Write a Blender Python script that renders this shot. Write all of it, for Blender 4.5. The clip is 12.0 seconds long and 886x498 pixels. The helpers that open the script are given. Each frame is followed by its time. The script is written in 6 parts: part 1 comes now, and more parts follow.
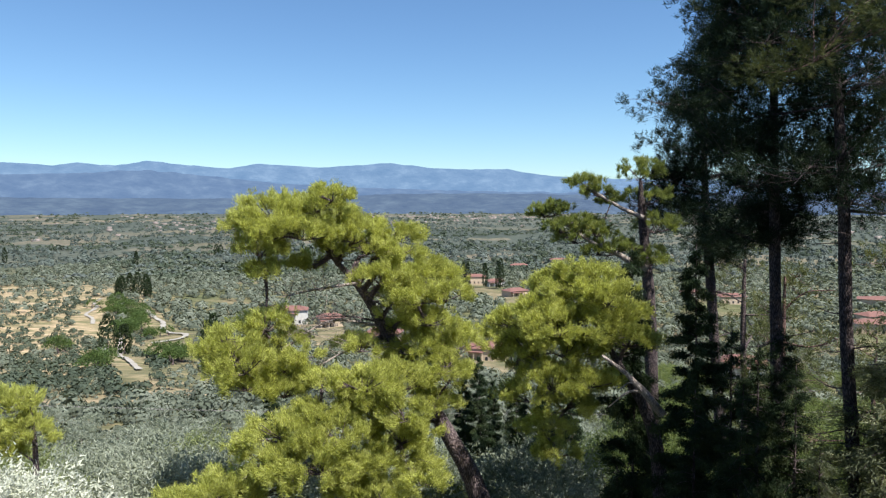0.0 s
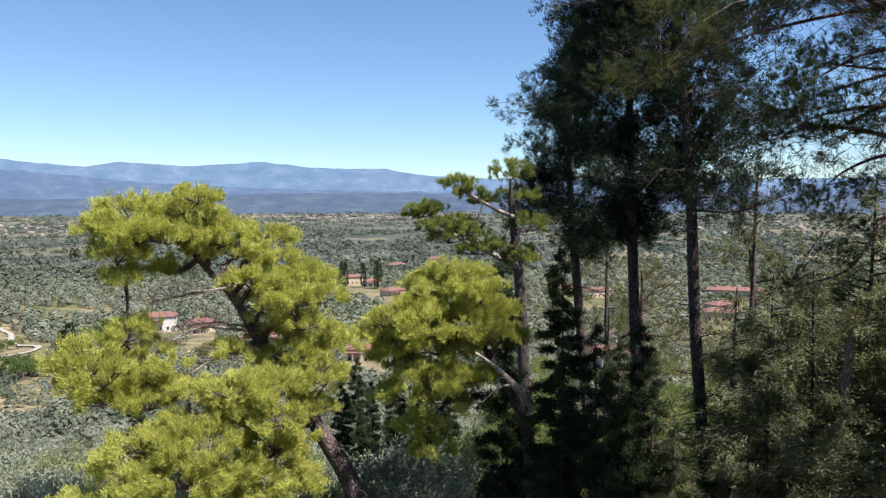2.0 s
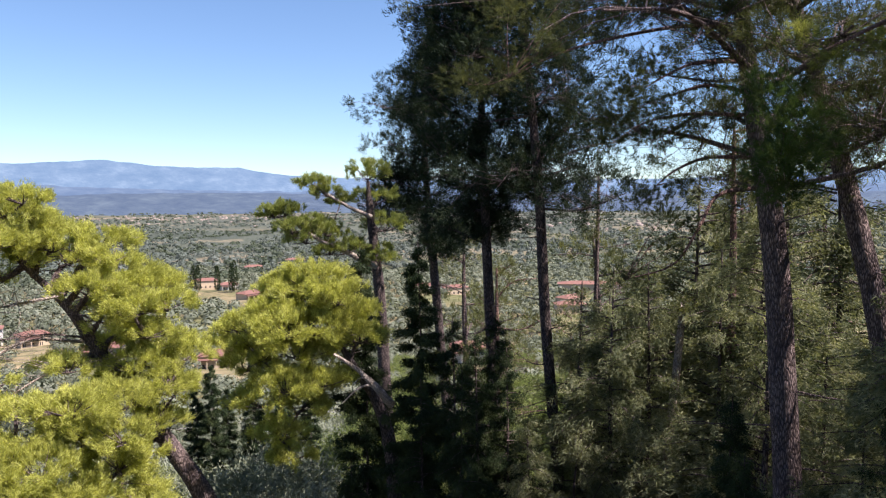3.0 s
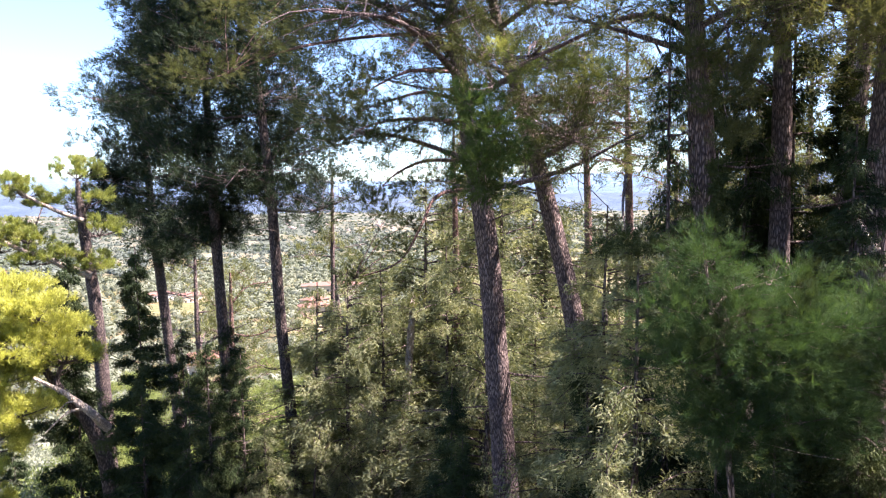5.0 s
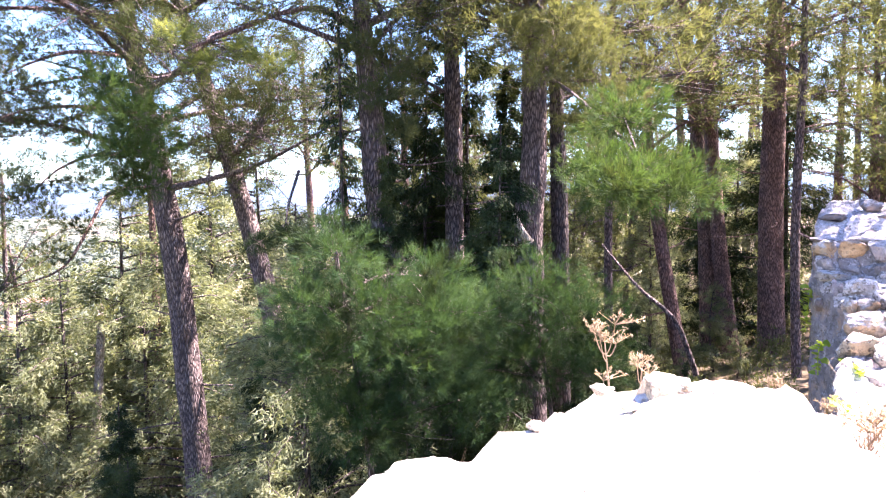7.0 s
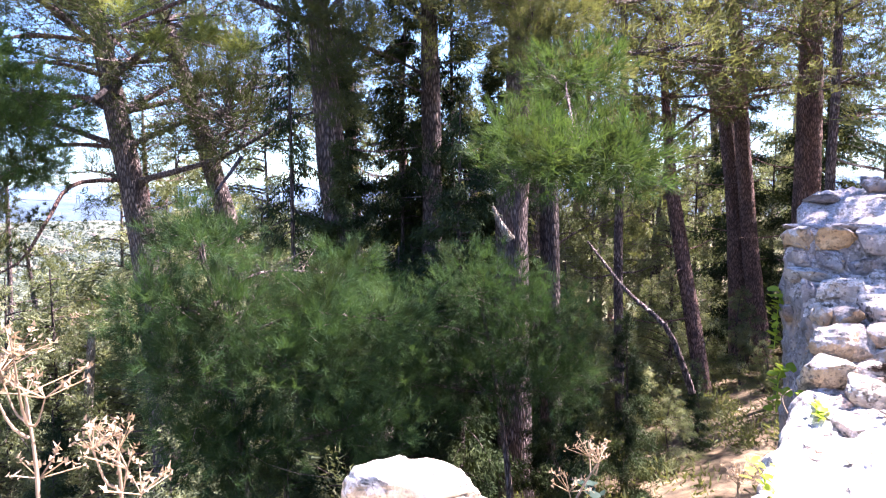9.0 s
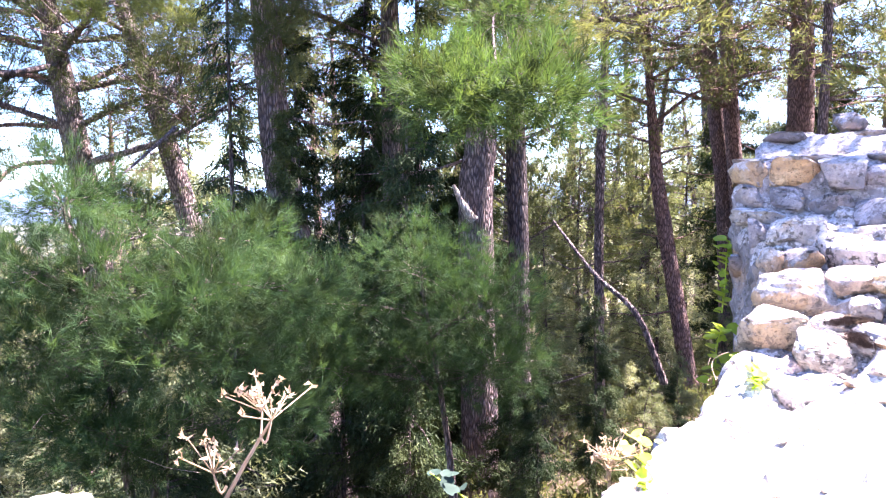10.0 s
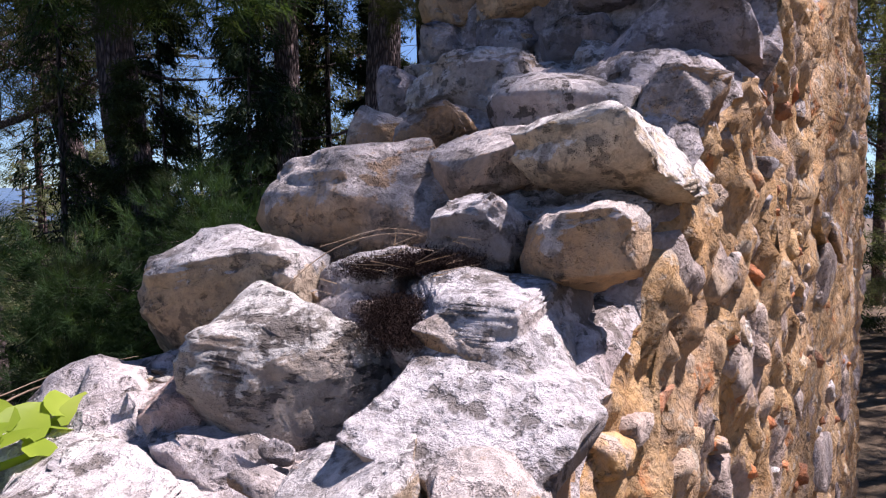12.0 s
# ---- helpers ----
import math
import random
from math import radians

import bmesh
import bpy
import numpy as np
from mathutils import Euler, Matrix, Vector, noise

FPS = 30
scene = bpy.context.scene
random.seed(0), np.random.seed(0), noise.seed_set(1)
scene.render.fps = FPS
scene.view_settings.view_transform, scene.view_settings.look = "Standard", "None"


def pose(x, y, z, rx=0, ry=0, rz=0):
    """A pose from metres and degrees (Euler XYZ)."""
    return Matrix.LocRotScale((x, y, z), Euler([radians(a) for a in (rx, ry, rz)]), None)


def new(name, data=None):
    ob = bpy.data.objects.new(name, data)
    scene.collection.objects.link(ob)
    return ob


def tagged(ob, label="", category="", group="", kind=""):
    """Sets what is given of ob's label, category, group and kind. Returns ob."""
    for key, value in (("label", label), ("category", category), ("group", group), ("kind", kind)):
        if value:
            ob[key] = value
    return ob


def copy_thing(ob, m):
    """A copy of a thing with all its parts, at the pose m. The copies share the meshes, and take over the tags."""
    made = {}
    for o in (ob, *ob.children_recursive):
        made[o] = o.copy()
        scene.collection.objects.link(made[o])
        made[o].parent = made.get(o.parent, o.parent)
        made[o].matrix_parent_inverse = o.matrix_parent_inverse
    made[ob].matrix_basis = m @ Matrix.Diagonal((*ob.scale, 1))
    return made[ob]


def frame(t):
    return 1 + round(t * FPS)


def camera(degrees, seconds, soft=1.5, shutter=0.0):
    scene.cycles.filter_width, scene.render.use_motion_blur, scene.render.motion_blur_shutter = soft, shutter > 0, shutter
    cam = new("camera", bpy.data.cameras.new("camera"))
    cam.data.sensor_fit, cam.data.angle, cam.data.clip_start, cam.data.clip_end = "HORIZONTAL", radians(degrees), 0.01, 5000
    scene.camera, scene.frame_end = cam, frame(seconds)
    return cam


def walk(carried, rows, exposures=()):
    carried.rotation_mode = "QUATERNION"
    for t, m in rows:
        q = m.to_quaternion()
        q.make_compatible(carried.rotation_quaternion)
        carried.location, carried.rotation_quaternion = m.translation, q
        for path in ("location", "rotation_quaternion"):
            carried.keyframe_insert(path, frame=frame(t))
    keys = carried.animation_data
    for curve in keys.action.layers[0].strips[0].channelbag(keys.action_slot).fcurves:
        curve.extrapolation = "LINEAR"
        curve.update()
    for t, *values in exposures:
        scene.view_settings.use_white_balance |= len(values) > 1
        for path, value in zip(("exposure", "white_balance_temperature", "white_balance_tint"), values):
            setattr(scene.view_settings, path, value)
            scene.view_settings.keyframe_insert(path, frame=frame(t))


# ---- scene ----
cam = camera(64.7, 12.0, 1.2)
METRES, EYE, TILT, LEAN, TURN = 7.0, 5.0, -3.8, 0.0, 0.0
ROWS = [
    (0.0, 0.0, 0.0, 0.0, 0.0, 0.0, -0.0),
    (0.5, 0.0008, 0.0021, 0.0003, -0.5, 0.01, 0.07),
    (1.0, 0.0058, 0.0023, 0.0031, -2.28, -0.02, 0.3),
    (1.5, 0.0121, -0.0002, 0.0038, -5.45, -0.03, 0.53),
    (2.0, 0.015, -0.0077, 0.0063, -9.97, -0.11, 0.87),
    (2.5, 0.0199, -0.0082, 0.0057, -15.59, -0.24, 1.31),
    (3.0, 0.0268, -0.0104, 0.0062, -21.39, -0.4, 1.8),
    (5.0, 0.0698, -0.0263, 0.0011, -42.23, -1.16, 3.13),
    (5.5, 0.0975, -0.0439, -0.0058, -49.91, -1.49, 3.44),
    (6.0, 0.1332, -0.0646, -0.0123, -59.19, -2.03, 3.92),
    (6.5, 0.1656, -0.0856, -0.0164, -62.5, -2.19, 4.08),
    (7.0, 0.2107, -0.1143, -0.0248, -63.18, -2.15, 4.06),
    (9.0, 0.464, -0.1851, -0.0585, -59.46, -1.65, 3.82),
    (9.5, 0.5228, -0.1955, -0.0817, -59.71, -1.56, 3.84),
    (10.0, 0.6091, -0.204, -0.1128, -59.48, -1.48, 3.85),
    (10.5, 0.698, -0.2209, -0.1207, -58.95, -1.41, 3.81),
    (11.0, 0.7712, -0.2359, -0.1358, -58.96, -1.36, 3.81),
    (11.5, 0.8547, -0.2459, -0.163, -58.91, -1.32, 3.73),
    (12.0, 0.9237, -0.2632, -0.1679, -59.06, -1.33, 3.68),
]
EXPOSURES = [(0.0, 1.15, 6200, 10), (1.0, 1.18, 6250, 11), (2.0, 1.3, 6450, 15), (3.0, 1.5, 6700, 21), (4.0, 2.15, 6850, 24), (5.0, 2.85, 6900, 26), (5.5, 3.35, 6850, 28), (6.5, 3.75, 6700, 31), (7.2, 3.65, 6550, 30),
             (8.8, 3.15, 6350, 29), (9.5, 3.85, 6300, 32), (10.0, 4.0, 6300, 32), (10.5, 3.9, 6300, 32), (11.0, 3.35, 6300, 28), (11.3, 2.6, 6200, 27), (11.6, 1.6, 6100, 26), (12.0, 1.14, 6200, 28)]
walk(cam, [(t, pose(0, 0, EYE, TILT, LEAN, TURN) @ pose(METRES * x, METRES * y, METRES * z, 90 + pitch, roll, yaw))
           for t, x, y, z, yaw, pitch, roll in ROWS], EXPOSURES)

# ---- world and sun ----
SUN_AZ, SUN_EL = radians(132.0), radians(60.0)
world = bpy.data.worlds.new("sky")
scene.world = world
world.use_nodes = True
sky = world.node_tree.nodes.new("ShaderNodeTexSky")
sky.sky_type, sky.sun_disc = "NISHITA", False
sky.sun_elevation, sky.sun_rotation = SUN_EL, SUN_AZ
sky.altitude, sky.air_density, sky.dust_density, sky.ozone_density = 200, 1.0, 0.0, 1.2
back = world.node_tree.nodes["Background"]
back.inputs["Strength"].default_value = 0.055
blue = world.node_tree.nodes.new("ShaderNodeMix")
blue.data_type, blue.blend_type = "RGBA", "MULTIPLY"
blue.inputs[0].default_value, blue.inputs[7].default_value = 1.0, (0.8, 1.0, 1.16, 1)
world.node_tree.links.new(sky.outputs["Color"], blue.inputs[6])
world.node_tree.links.new(blue.outputs[2], back.inputs["Color"])

sun = new("sun", bpy.data.lights.new("sun", "SUN"))
sun.data.energy, sun.data.angle, sun.data.color = 5.0, radians(0.53), (1.0, 0.95, 0.86)
sun_way = Vector((math.sin(SUN_AZ) * math.cos(SUN_EL), math.cos(SUN_AZ) * math.cos(SUN_EL), math.sin(SUN_EL)))
sun.rotation_mode = "QUATERNION"
sun.rotation_quaternion = sun_way.to_track_quat("Z", "Y")


# ---- materials ----
class Nodes:
    """A short hand for building one node material."""

    def __init__(self, name):
        self.mat = bpy.data.materials.new(name)
        self.mat.use_nodes = True
        self.tree = self.mat.node_tree
        self.bsdf = self.tree.nodes["Principled BSDF"]
        self.out = self.tree.nodes["Material Output"]

    def add(self, kind, **values):
        node = self.tree.nodes.new("ShaderNode" + kind)
        for key, value in values.items():
            node.inputs[key.replace("_", " ")].default_value = value
        return node

    def link(self, a, b):
        self.tree.links.new(a, b)

    def coords(self, scale=(1, 1, 1), object_space=False):
        if object_space:
            place = self.add("TexCoord").outputs["Object"]
        else:
            place = self.add("NewGeometry").outputs["Position"]
        m = self.add("Mapping", Scale=scale)
        self.link(place, m.inputs["Vector"])
        return m.outputs["Vector"]

    def noise(self, scale, detail=4.0, rough=0.55, vec=None):
        n = self.add("TexNoise", Scale=scale, Detail=detail, Roughness=rough)
        if vec is not None:
            self.link(vec, n.inputs["Vector"])
        return n.outputs["Fac"]

    def cells(self, scale, vec=None, feature="F1", output="Distance"):
        n = self.add("TexVoronoi", Scale=scale)
        n.feature = feature
        if vec is not None:
            self.link(vec, n.inputs["Vector"])
        return n.outputs[output]

    def ramp(self, fac, *stops):
        r = self.tree.nodes.new("ShaderNodeValToRGB")
        els = r.color_ramp.elements
        while len(els) < len(stops):
            els.new(0.5)
        for e, (p, c) in zip(els, stops):
            e.position, e.color = p, (*c, 1) if len(c) == 3 else c
        self.link(fac, r.inputs["Fac"])
        return r.outputs["Color"]

    def mix(self, fac, a, b, mode="MIX"):
        m = self.tree.nodes.new("ShaderNodeMix")
        m.data_type, m.blend_type = "RGBA", mode
        for socket, value in ((m.inputs[0], fac), (m.inputs[6], a), (m.inputs[7], b)):
            if isinstance(value, bpy.types.NodeSocket):
                self.link(value, socket)
            else:
                socket.default_value = value if isinstance(value, float) else (*value, 1)
        return m.outputs[2]

    def bump(self, height, strength=0.5, distance=0.02, normal=None):
        b = self.add("Bump", Strength=strength, Distance=distance)
        self.link(height, b.inputs["Height"])
        if normal is not None:
            self.link(normal, b.inputs["Normal"])
        return b.outputs["Normal"]

    def finish(self, color, normal=None, rough=0.9):
        if isinstance(color, bpy.types.NodeSocket):
            self.link(color, self.bsdf.inputs["Base Color"])
        else:
            self.bsdf.inputs["Base Color"].default_value = (*color, 1)
        if normal is not None:
            self.link(normal, self.bsdf.inputs["Normal"])
        self.bsdf.inputs["Roughness"].default_value = rough
        self.bsdf.inputs["Specular IOR Level"].default_value = 0.25
        return self.mat


def leaf_material(name, dark, mid, light, through_light=0.4, glow=(1.0, 1.0, 0.5), patch=1.3, rough=0.55, vary=1.0):
    """Foliage: colour by clump and by leaf, part of the light passing through."""
    n = Nodes(name)
    isle = n.add("NewGeometry").outputs["Random Per Island"]
    clump = n.noise(patch, 2.0, 0.6, n.coords())
    base = n.ramp(clump, (0.3, dark), (0.52, mid), (0.74, light))
    own = n.ramp(isle, (0.0, (1 - 0.4 * vary, 1 - 0.4 * vary, 1 - 0.45 * vary)), (0.5, (1, 1, 1)), (1.0, (1 + 0.35 * vary, 1 + 0.3 * vary, 1 + 0.1 * vary)))
    col = n.mix(1.0, base, own, "MULTIPLY")
    n.finish(col, None, rough)
    n.bsdf.inputs["Specular IOR Level"].default_value = 0.06
    t = n.add("BsdfTranslucent")
    n.link(n.mix(1.0, col, glow, "MULTIPLY"), t.inputs["Color"])
    m = n.add("MixShader", Fac=through_light)
    n.link(n.bsdf.outputs[0], m.inputs[1])
    n.link(t.outputs[0], m.inputs[2])
    n.link(m.outputs[0], n.out.inputs["Surface"])
    return n.mat


def bark_material(name, dark, mid, light, moss=0.0):
    n = Nodes(name)
    v = n.coords((1, 1, 0.22), True)
    plates = n.cells(26.0, v, "DISTANCE_TO_EDGE")
    grain = n.noise(55.0, 5.0, 0.65, v)
    large = n.noise(3.0, 3.0, 0.6, n.coords())
    col = n.ramp(n.mix(0.5, n.ramp(plates, (0.0, (0, 0, 0)), (0.28, (1, 1, 1))), grain), (0.15, dark), (0.5, mid), (0.85, light))
    col = n.mix(1.0, col, n.ramp(large, (0.3, (0.65, 0.62, 0.66)), (0.7, (1.25, 1.15, 1.05))), "MULTIPLY")
    if moss:
        col = n.mix(n.ramp(n.noise(1.7, 3.0, 0.6, n.coords()), (0.55, (0, 0, 0)), (0.75, (moss, moss, moss))), col, (0.09, 0.1, 0.05))
    nor = n.bump(n.ramp(plates, (0.0, (0, 0, 0)), (0.3, (1, 1, 1))), 0.9, 0.03)
    nor = n.bump(grain, 0.5, 0.012, nor)
    return n.finish(col, nor, 0.92)


def stone_material(name, low, mid, high, stain, speck=0.4, streak=False, crust=None, patches=()):
    """Weathered limestone: cloudy body colour, a pale crust on what the rain and lichen reach, pits and specks; each stone varies."""
    n = Nodes(name)
    rnd = n.add("ObjectInfo").outputs["Random"]
    v = n.coords()
    cloud = n.noise(9.0, 6.0, 0.65, v)
    fine = n.noise(75.0, 6.0, 0.75, v)
    col = n.ramp(cloud, (0.32, low), (0.5, mid), (0.68, high))
    col = n.mix(n.ramp(n.noise(4.5, 3.0, 0.6, v), (0.5, (0, 0, 0)), (0.66, (0.75, 0.75, 0.75))), col, stain)
    for i, (tone, scale, start) in enumerate(patches):
        mask = n.noise(scale, 5.0, 0.62, n.coords((1.0, 1.0, 0.7 + 0.5 * i)))
        col = n.mix(n.ramp(mask, (start, (0, 0, 0)), (start + 0.05, (0.9, 0.9, 0.9))), col, tone)
    if crust:
        up = n.add("SeparateXYZ")
        n.link(n.add("NewGeometry").outputs["Normal"], up.inputs[0])
        lie = n.add("Math")
        lie.operation = "MULTIPLY_ADD"
        lie.inputs[1].default_value = 0.3
        n.link(up.outputs["Z"], lie.inputs[0])
        n.link(n.noise(16.0, 6.0, 0.7, v), lie.inputs[2])
        tone = n.ramp(n.noise(34.0, 5.0, 0.7, v), (0.36, tuple(c * 0.5 for c in crust)), (0.45, crust), (0.6, tuple(min(0.8, c * 1.3) for c in crust)))
        col = n.mix(n.ramp(lie.outputs[0], (0.57, (0, 0, 0)), (0.62, (0.95, 0.95, 0.95))), col, tone)
    spots = n.mix(0.5, n.noise(30.0, 4.0, 0.7, v), n.noise(8.0, 3.0, 0.6, v))
    col = n.mix(n.ramp(spots, (0.54, (0, 0, 0)), (0.575, (speck, speck, speck))), col, (0.085, 0.07, 0.062))
    flat = n.noise(30.0, 4.0, 0.6, n.coords((1, 1, 2.6 if streak else 1.3)))
    col = n.mix(n.ramp(flat, (0.585, (0, 0, 0)), (0.62, (speck, speck, speck))), col, (0.07, 0.06, 0.056))
    col = n.mix(n.ramp(fine, (0.36, (0.5, 0.5, 0.5)), (0.56, (0, 0, 0))), col, (0.2, 0.17, 0.15))
    col = n.mix(1.0, col, n.ramp(rnd, (0.0, (0.8, 0.76, 0.74)), (0.5, (1, 0.98, 0.95)), (1.0, (1.12, 1.05, 0.95))), "MULTIPLY")
    pits = n.cells(45.0, v)
    nor = n.bump(cloud, 0.6, 0.05)
    nor = n.bump(n.ramp(flat, (0.55, (1, 1, 1)), (0.64, (0, 0, 0))), 0.7, 0.012, nor)
    nor = n.bump(n.ramp(pits, (0.05, (0, 0, 0)), (0.3, (1, 1, 1))), 0.45, 0.01, nor)
    nor = n.bump(fine, 0.75, 0.01, nor)
    if streak:
        nor = n.bump(n.noise(12.0, 4.0, 0.6, n.coords((2.2, 2.2, 6))), 0.45, 0.02, nor)
    return n.finish(col, nor, 0.93)


def plain_material(name, color, rough=0.85, vary=0.25, scale=6.0, relief=0.3, metal=0.0):
    n = Nodes(name)
    v = n.coords()
    a = n.noise(scale, 4.0, 0.6, v)
    b = n.noise(scale * 7, 3.0, 0.6, v)
    lo, hi = [tuple(min(1.0, c * k) for c in color) for k in (1 - vary, 1 + vary)]
    col = n.ramp(n.mix(0.35, a, b), (0.3, lo), (0.7, hi))
    n.bsdf.inputs["Metallic"].default_value = metal
    return n.finish(col, n.bump(b, relief, 0.01), rough)


def ground_material():
    """Hill soil, dry grass and fields: patches of tens of metres, clods and litter; far fields carry a painted haze
    tint.
    """
    n = Nodes("ground_soil")
    v = n.coords()
    soil = n.ramp(n.noise(0.028, 6.0, 0.62, v), (0.34, (0.075, 0.085, 0.045)), (0.46, (0.115, 0.115, 0.065)), (0.56, (0.15, 0.13, 0.085)), (0.66, (0.25, 0.205, 0.155)), (0.74, (0.13, 0.12, 0.07)))
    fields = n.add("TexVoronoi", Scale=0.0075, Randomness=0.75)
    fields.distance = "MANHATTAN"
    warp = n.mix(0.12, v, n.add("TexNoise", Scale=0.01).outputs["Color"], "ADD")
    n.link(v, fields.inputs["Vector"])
    # far fields: the valley's blue haze is mixed into these base colours
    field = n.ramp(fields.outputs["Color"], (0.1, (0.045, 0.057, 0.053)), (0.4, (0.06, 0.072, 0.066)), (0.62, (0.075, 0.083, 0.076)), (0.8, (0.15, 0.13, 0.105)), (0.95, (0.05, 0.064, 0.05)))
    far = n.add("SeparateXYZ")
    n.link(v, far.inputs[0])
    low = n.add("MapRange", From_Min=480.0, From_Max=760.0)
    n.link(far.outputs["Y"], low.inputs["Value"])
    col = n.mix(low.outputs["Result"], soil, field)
    dry = n.add("Math")
    dry.operation = "MULTIPLY_ADD"
    dry.inputs[1].default_value = 0.44
    n.link(far.outputs["Y"], dry.inputs[0])
    n.link(far.outputs["X"], dry.inputs[2])
    west = n.add("MapRange", From_Min=30.0, From_Max=-20.0)
    n.link(dry.outputs[0], west.inputs["Value"])
    beyond = n.add("MapRange", From_Min=560.0, From_Max=470.0)
    n.link(far.outputs["Y"], beyond.inputs["Value"])
    slope = n.add("MapRange", From_Min=150.0, From_Max=230.0)
    n.link(far.outputs["Y"], slope.inputs["Value"])
    bare = n.mix(1.0, n.mix(1.0, west.outputs["Result"], beyond.outputs["Result"], "MULTIPLY"), slope.outputs["Result"], "MULTIPLY")
    terraces = n.ramp(n.noise(0.05, 5.0, 0.6, n.coords((1.0, 2.5, 1))), (0.36, (0.15, 0.14, 0.08)), (0.48, (0.26, 0.21, 0.145)), (0.62, (0.36, 0.285, 0.21)))
    col = n.mix(bare, col, terraces)
    rows = n.ramp(n.noise(0.09, 2.0, 0.5, n.coords((1.0, 3.2, 1))), (0.42, (0.6, 0.66, 0.55)), (0.6, (1.15, 1.12, 1.05)))
    col = n.mix(1.0, col, rows, "MULTIPLY")
    litter = n.ramp(n.noise(1.1, 5.0, 0.7, v), (0.3, (0.05, 0.04, 0.03)), (0.5, (0.11, 0.08, 0.055)), (0.7, (0.2, 0.155, 0.11)))
    wood = n.add("MapRange", From_Min=3.0, From_Max=9.0)
    edge = n.add("Math")
    edge.operation = "MULTIPLY_ADD"
    edge.inputs[1].default_value = -0.27
    n.link(far.outputs["Y"], edge.inputs[0])
    n.link(far.outputs["X"], edge.inputs[2])
    n.link(edge.outputs[0], wood.inputs["Value"])
    under = n.add("MapRange", From_Min=46.0, From_Max=26.0)
    n.link(far.outputs["Y"], under.inputs["Value"])
    both = n.add("Math")
    both.operation = "MULTIPLY"
    n.link(wood.outputs["Result"], both.inputs[0])
    n.link(under.outputs["Result"], both.inputs[1])
    col = n.mix(both.outputs[0], col, litter)
    fine = n.noise(2.2, 6.0, 0.7, v)
    col = n.mix(1.0, col, n.ramp(fine, (0.3, (0.6, 0.58, 0.55)), (0.7, (1.4, 1.35, 1.25))), "MULTIPLY")
    return n.finish(col, n.bump(fine, 0.6, 0.12), 0.95)


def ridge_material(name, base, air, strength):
    """Far hills behind several kilometres of air: scrub and bare patches, the haze imitated by a blue surface glow."""
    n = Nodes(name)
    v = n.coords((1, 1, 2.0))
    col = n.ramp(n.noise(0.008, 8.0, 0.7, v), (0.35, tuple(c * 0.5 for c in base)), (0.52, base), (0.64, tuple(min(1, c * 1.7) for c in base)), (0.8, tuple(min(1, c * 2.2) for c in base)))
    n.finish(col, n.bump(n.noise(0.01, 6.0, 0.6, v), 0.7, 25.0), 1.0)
    # emission stands in for light scattered by the air
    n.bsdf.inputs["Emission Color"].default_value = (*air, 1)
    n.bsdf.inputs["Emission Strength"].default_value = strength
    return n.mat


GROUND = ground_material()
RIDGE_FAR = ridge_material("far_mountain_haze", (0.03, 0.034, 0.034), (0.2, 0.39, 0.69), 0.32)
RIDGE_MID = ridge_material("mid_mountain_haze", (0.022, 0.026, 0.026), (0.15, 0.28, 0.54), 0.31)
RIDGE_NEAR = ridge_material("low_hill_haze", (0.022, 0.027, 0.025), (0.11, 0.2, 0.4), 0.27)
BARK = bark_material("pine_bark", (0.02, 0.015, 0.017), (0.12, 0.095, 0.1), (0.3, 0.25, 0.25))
# darker copy of the pine bark: the wood's shade is in its colour
BARK_SHADED = bark_material("shaded_dark_bark", (0.012, 0.01, 0.011), (0.075, 0.06, 0.063), (0.19, 0.16, 0.16))
BARK_RED = bark_material("red_pine_bark", (0.022, 0.014, 0.014), (0.16, 0.102, 0.097), (0.33, 0.225, 0.21))
BARK_PALE = bark_material("dead_pale_wood", (0.12, 0.1, 0.09), (0.36, 0.32, 0.29), (0.58, 0.54, 0.5))
# sunlit and shaded needle copies: how much light each crown gets is painted in
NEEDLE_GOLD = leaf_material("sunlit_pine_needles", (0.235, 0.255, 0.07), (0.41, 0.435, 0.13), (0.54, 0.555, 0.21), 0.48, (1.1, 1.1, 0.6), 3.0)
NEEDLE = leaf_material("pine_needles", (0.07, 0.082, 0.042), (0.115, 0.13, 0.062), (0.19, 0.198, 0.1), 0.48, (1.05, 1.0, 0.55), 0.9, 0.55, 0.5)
NEEDLE_BLUE_SHADE = leaf_material("shaded_blue_green_needles", (0.012, 0.021, 0.015), (0.025, 0.04, 0.027), (0.05, 0.067, 0.042), 0.25, (1.0, 1.0, 0.55), 0.9)
NEEDLE_SHADED = leaf_material("shaded_pine_needles", (0.038, 0.05, 0.026), (0.07, 0.085, 0.04), (0.12, 0.132, 0.066), 0.38, (1.05, 1.0, 0.55), 0.9, 0.55, 0.5)
NEEDLE_LIGHT = leaf_material("light_pine_needles", (0.12, 0.155, 0.06), (0.2, 0.25, 0.09), (0.32, 0.36, 0.15), 0.5, (1.1, 1.0, 0.5), 1.2)
NEEDLE_SPRAY = leaf_material("low_bough_needles", (0.036, 0.046, 0.022), (0.05, 0.09, 0.034), (0.095, 0.135, 0.05), 0.45, (1.0, 1.0, 0.45), 2.2, 0.55, 0.35)
NEEDLE_BUSH = leaf_material("young_pine_needles", (0.024, 0.031, 0.018), (0.037, 0.074, 0.034), (0.074, 0.122, 0.053), 0.42, (1.0, 1.0, 0.45), 2.2, 0.55, 0.35)
CYPRESS = leaf_material("cypress_sprays", (0.014, 0.025, 0.014), (0.03, 0.047, 0.023), (0.075, 0.092, 0.04), 0.18, (1.0, 1.0, 0.5), 1.2)
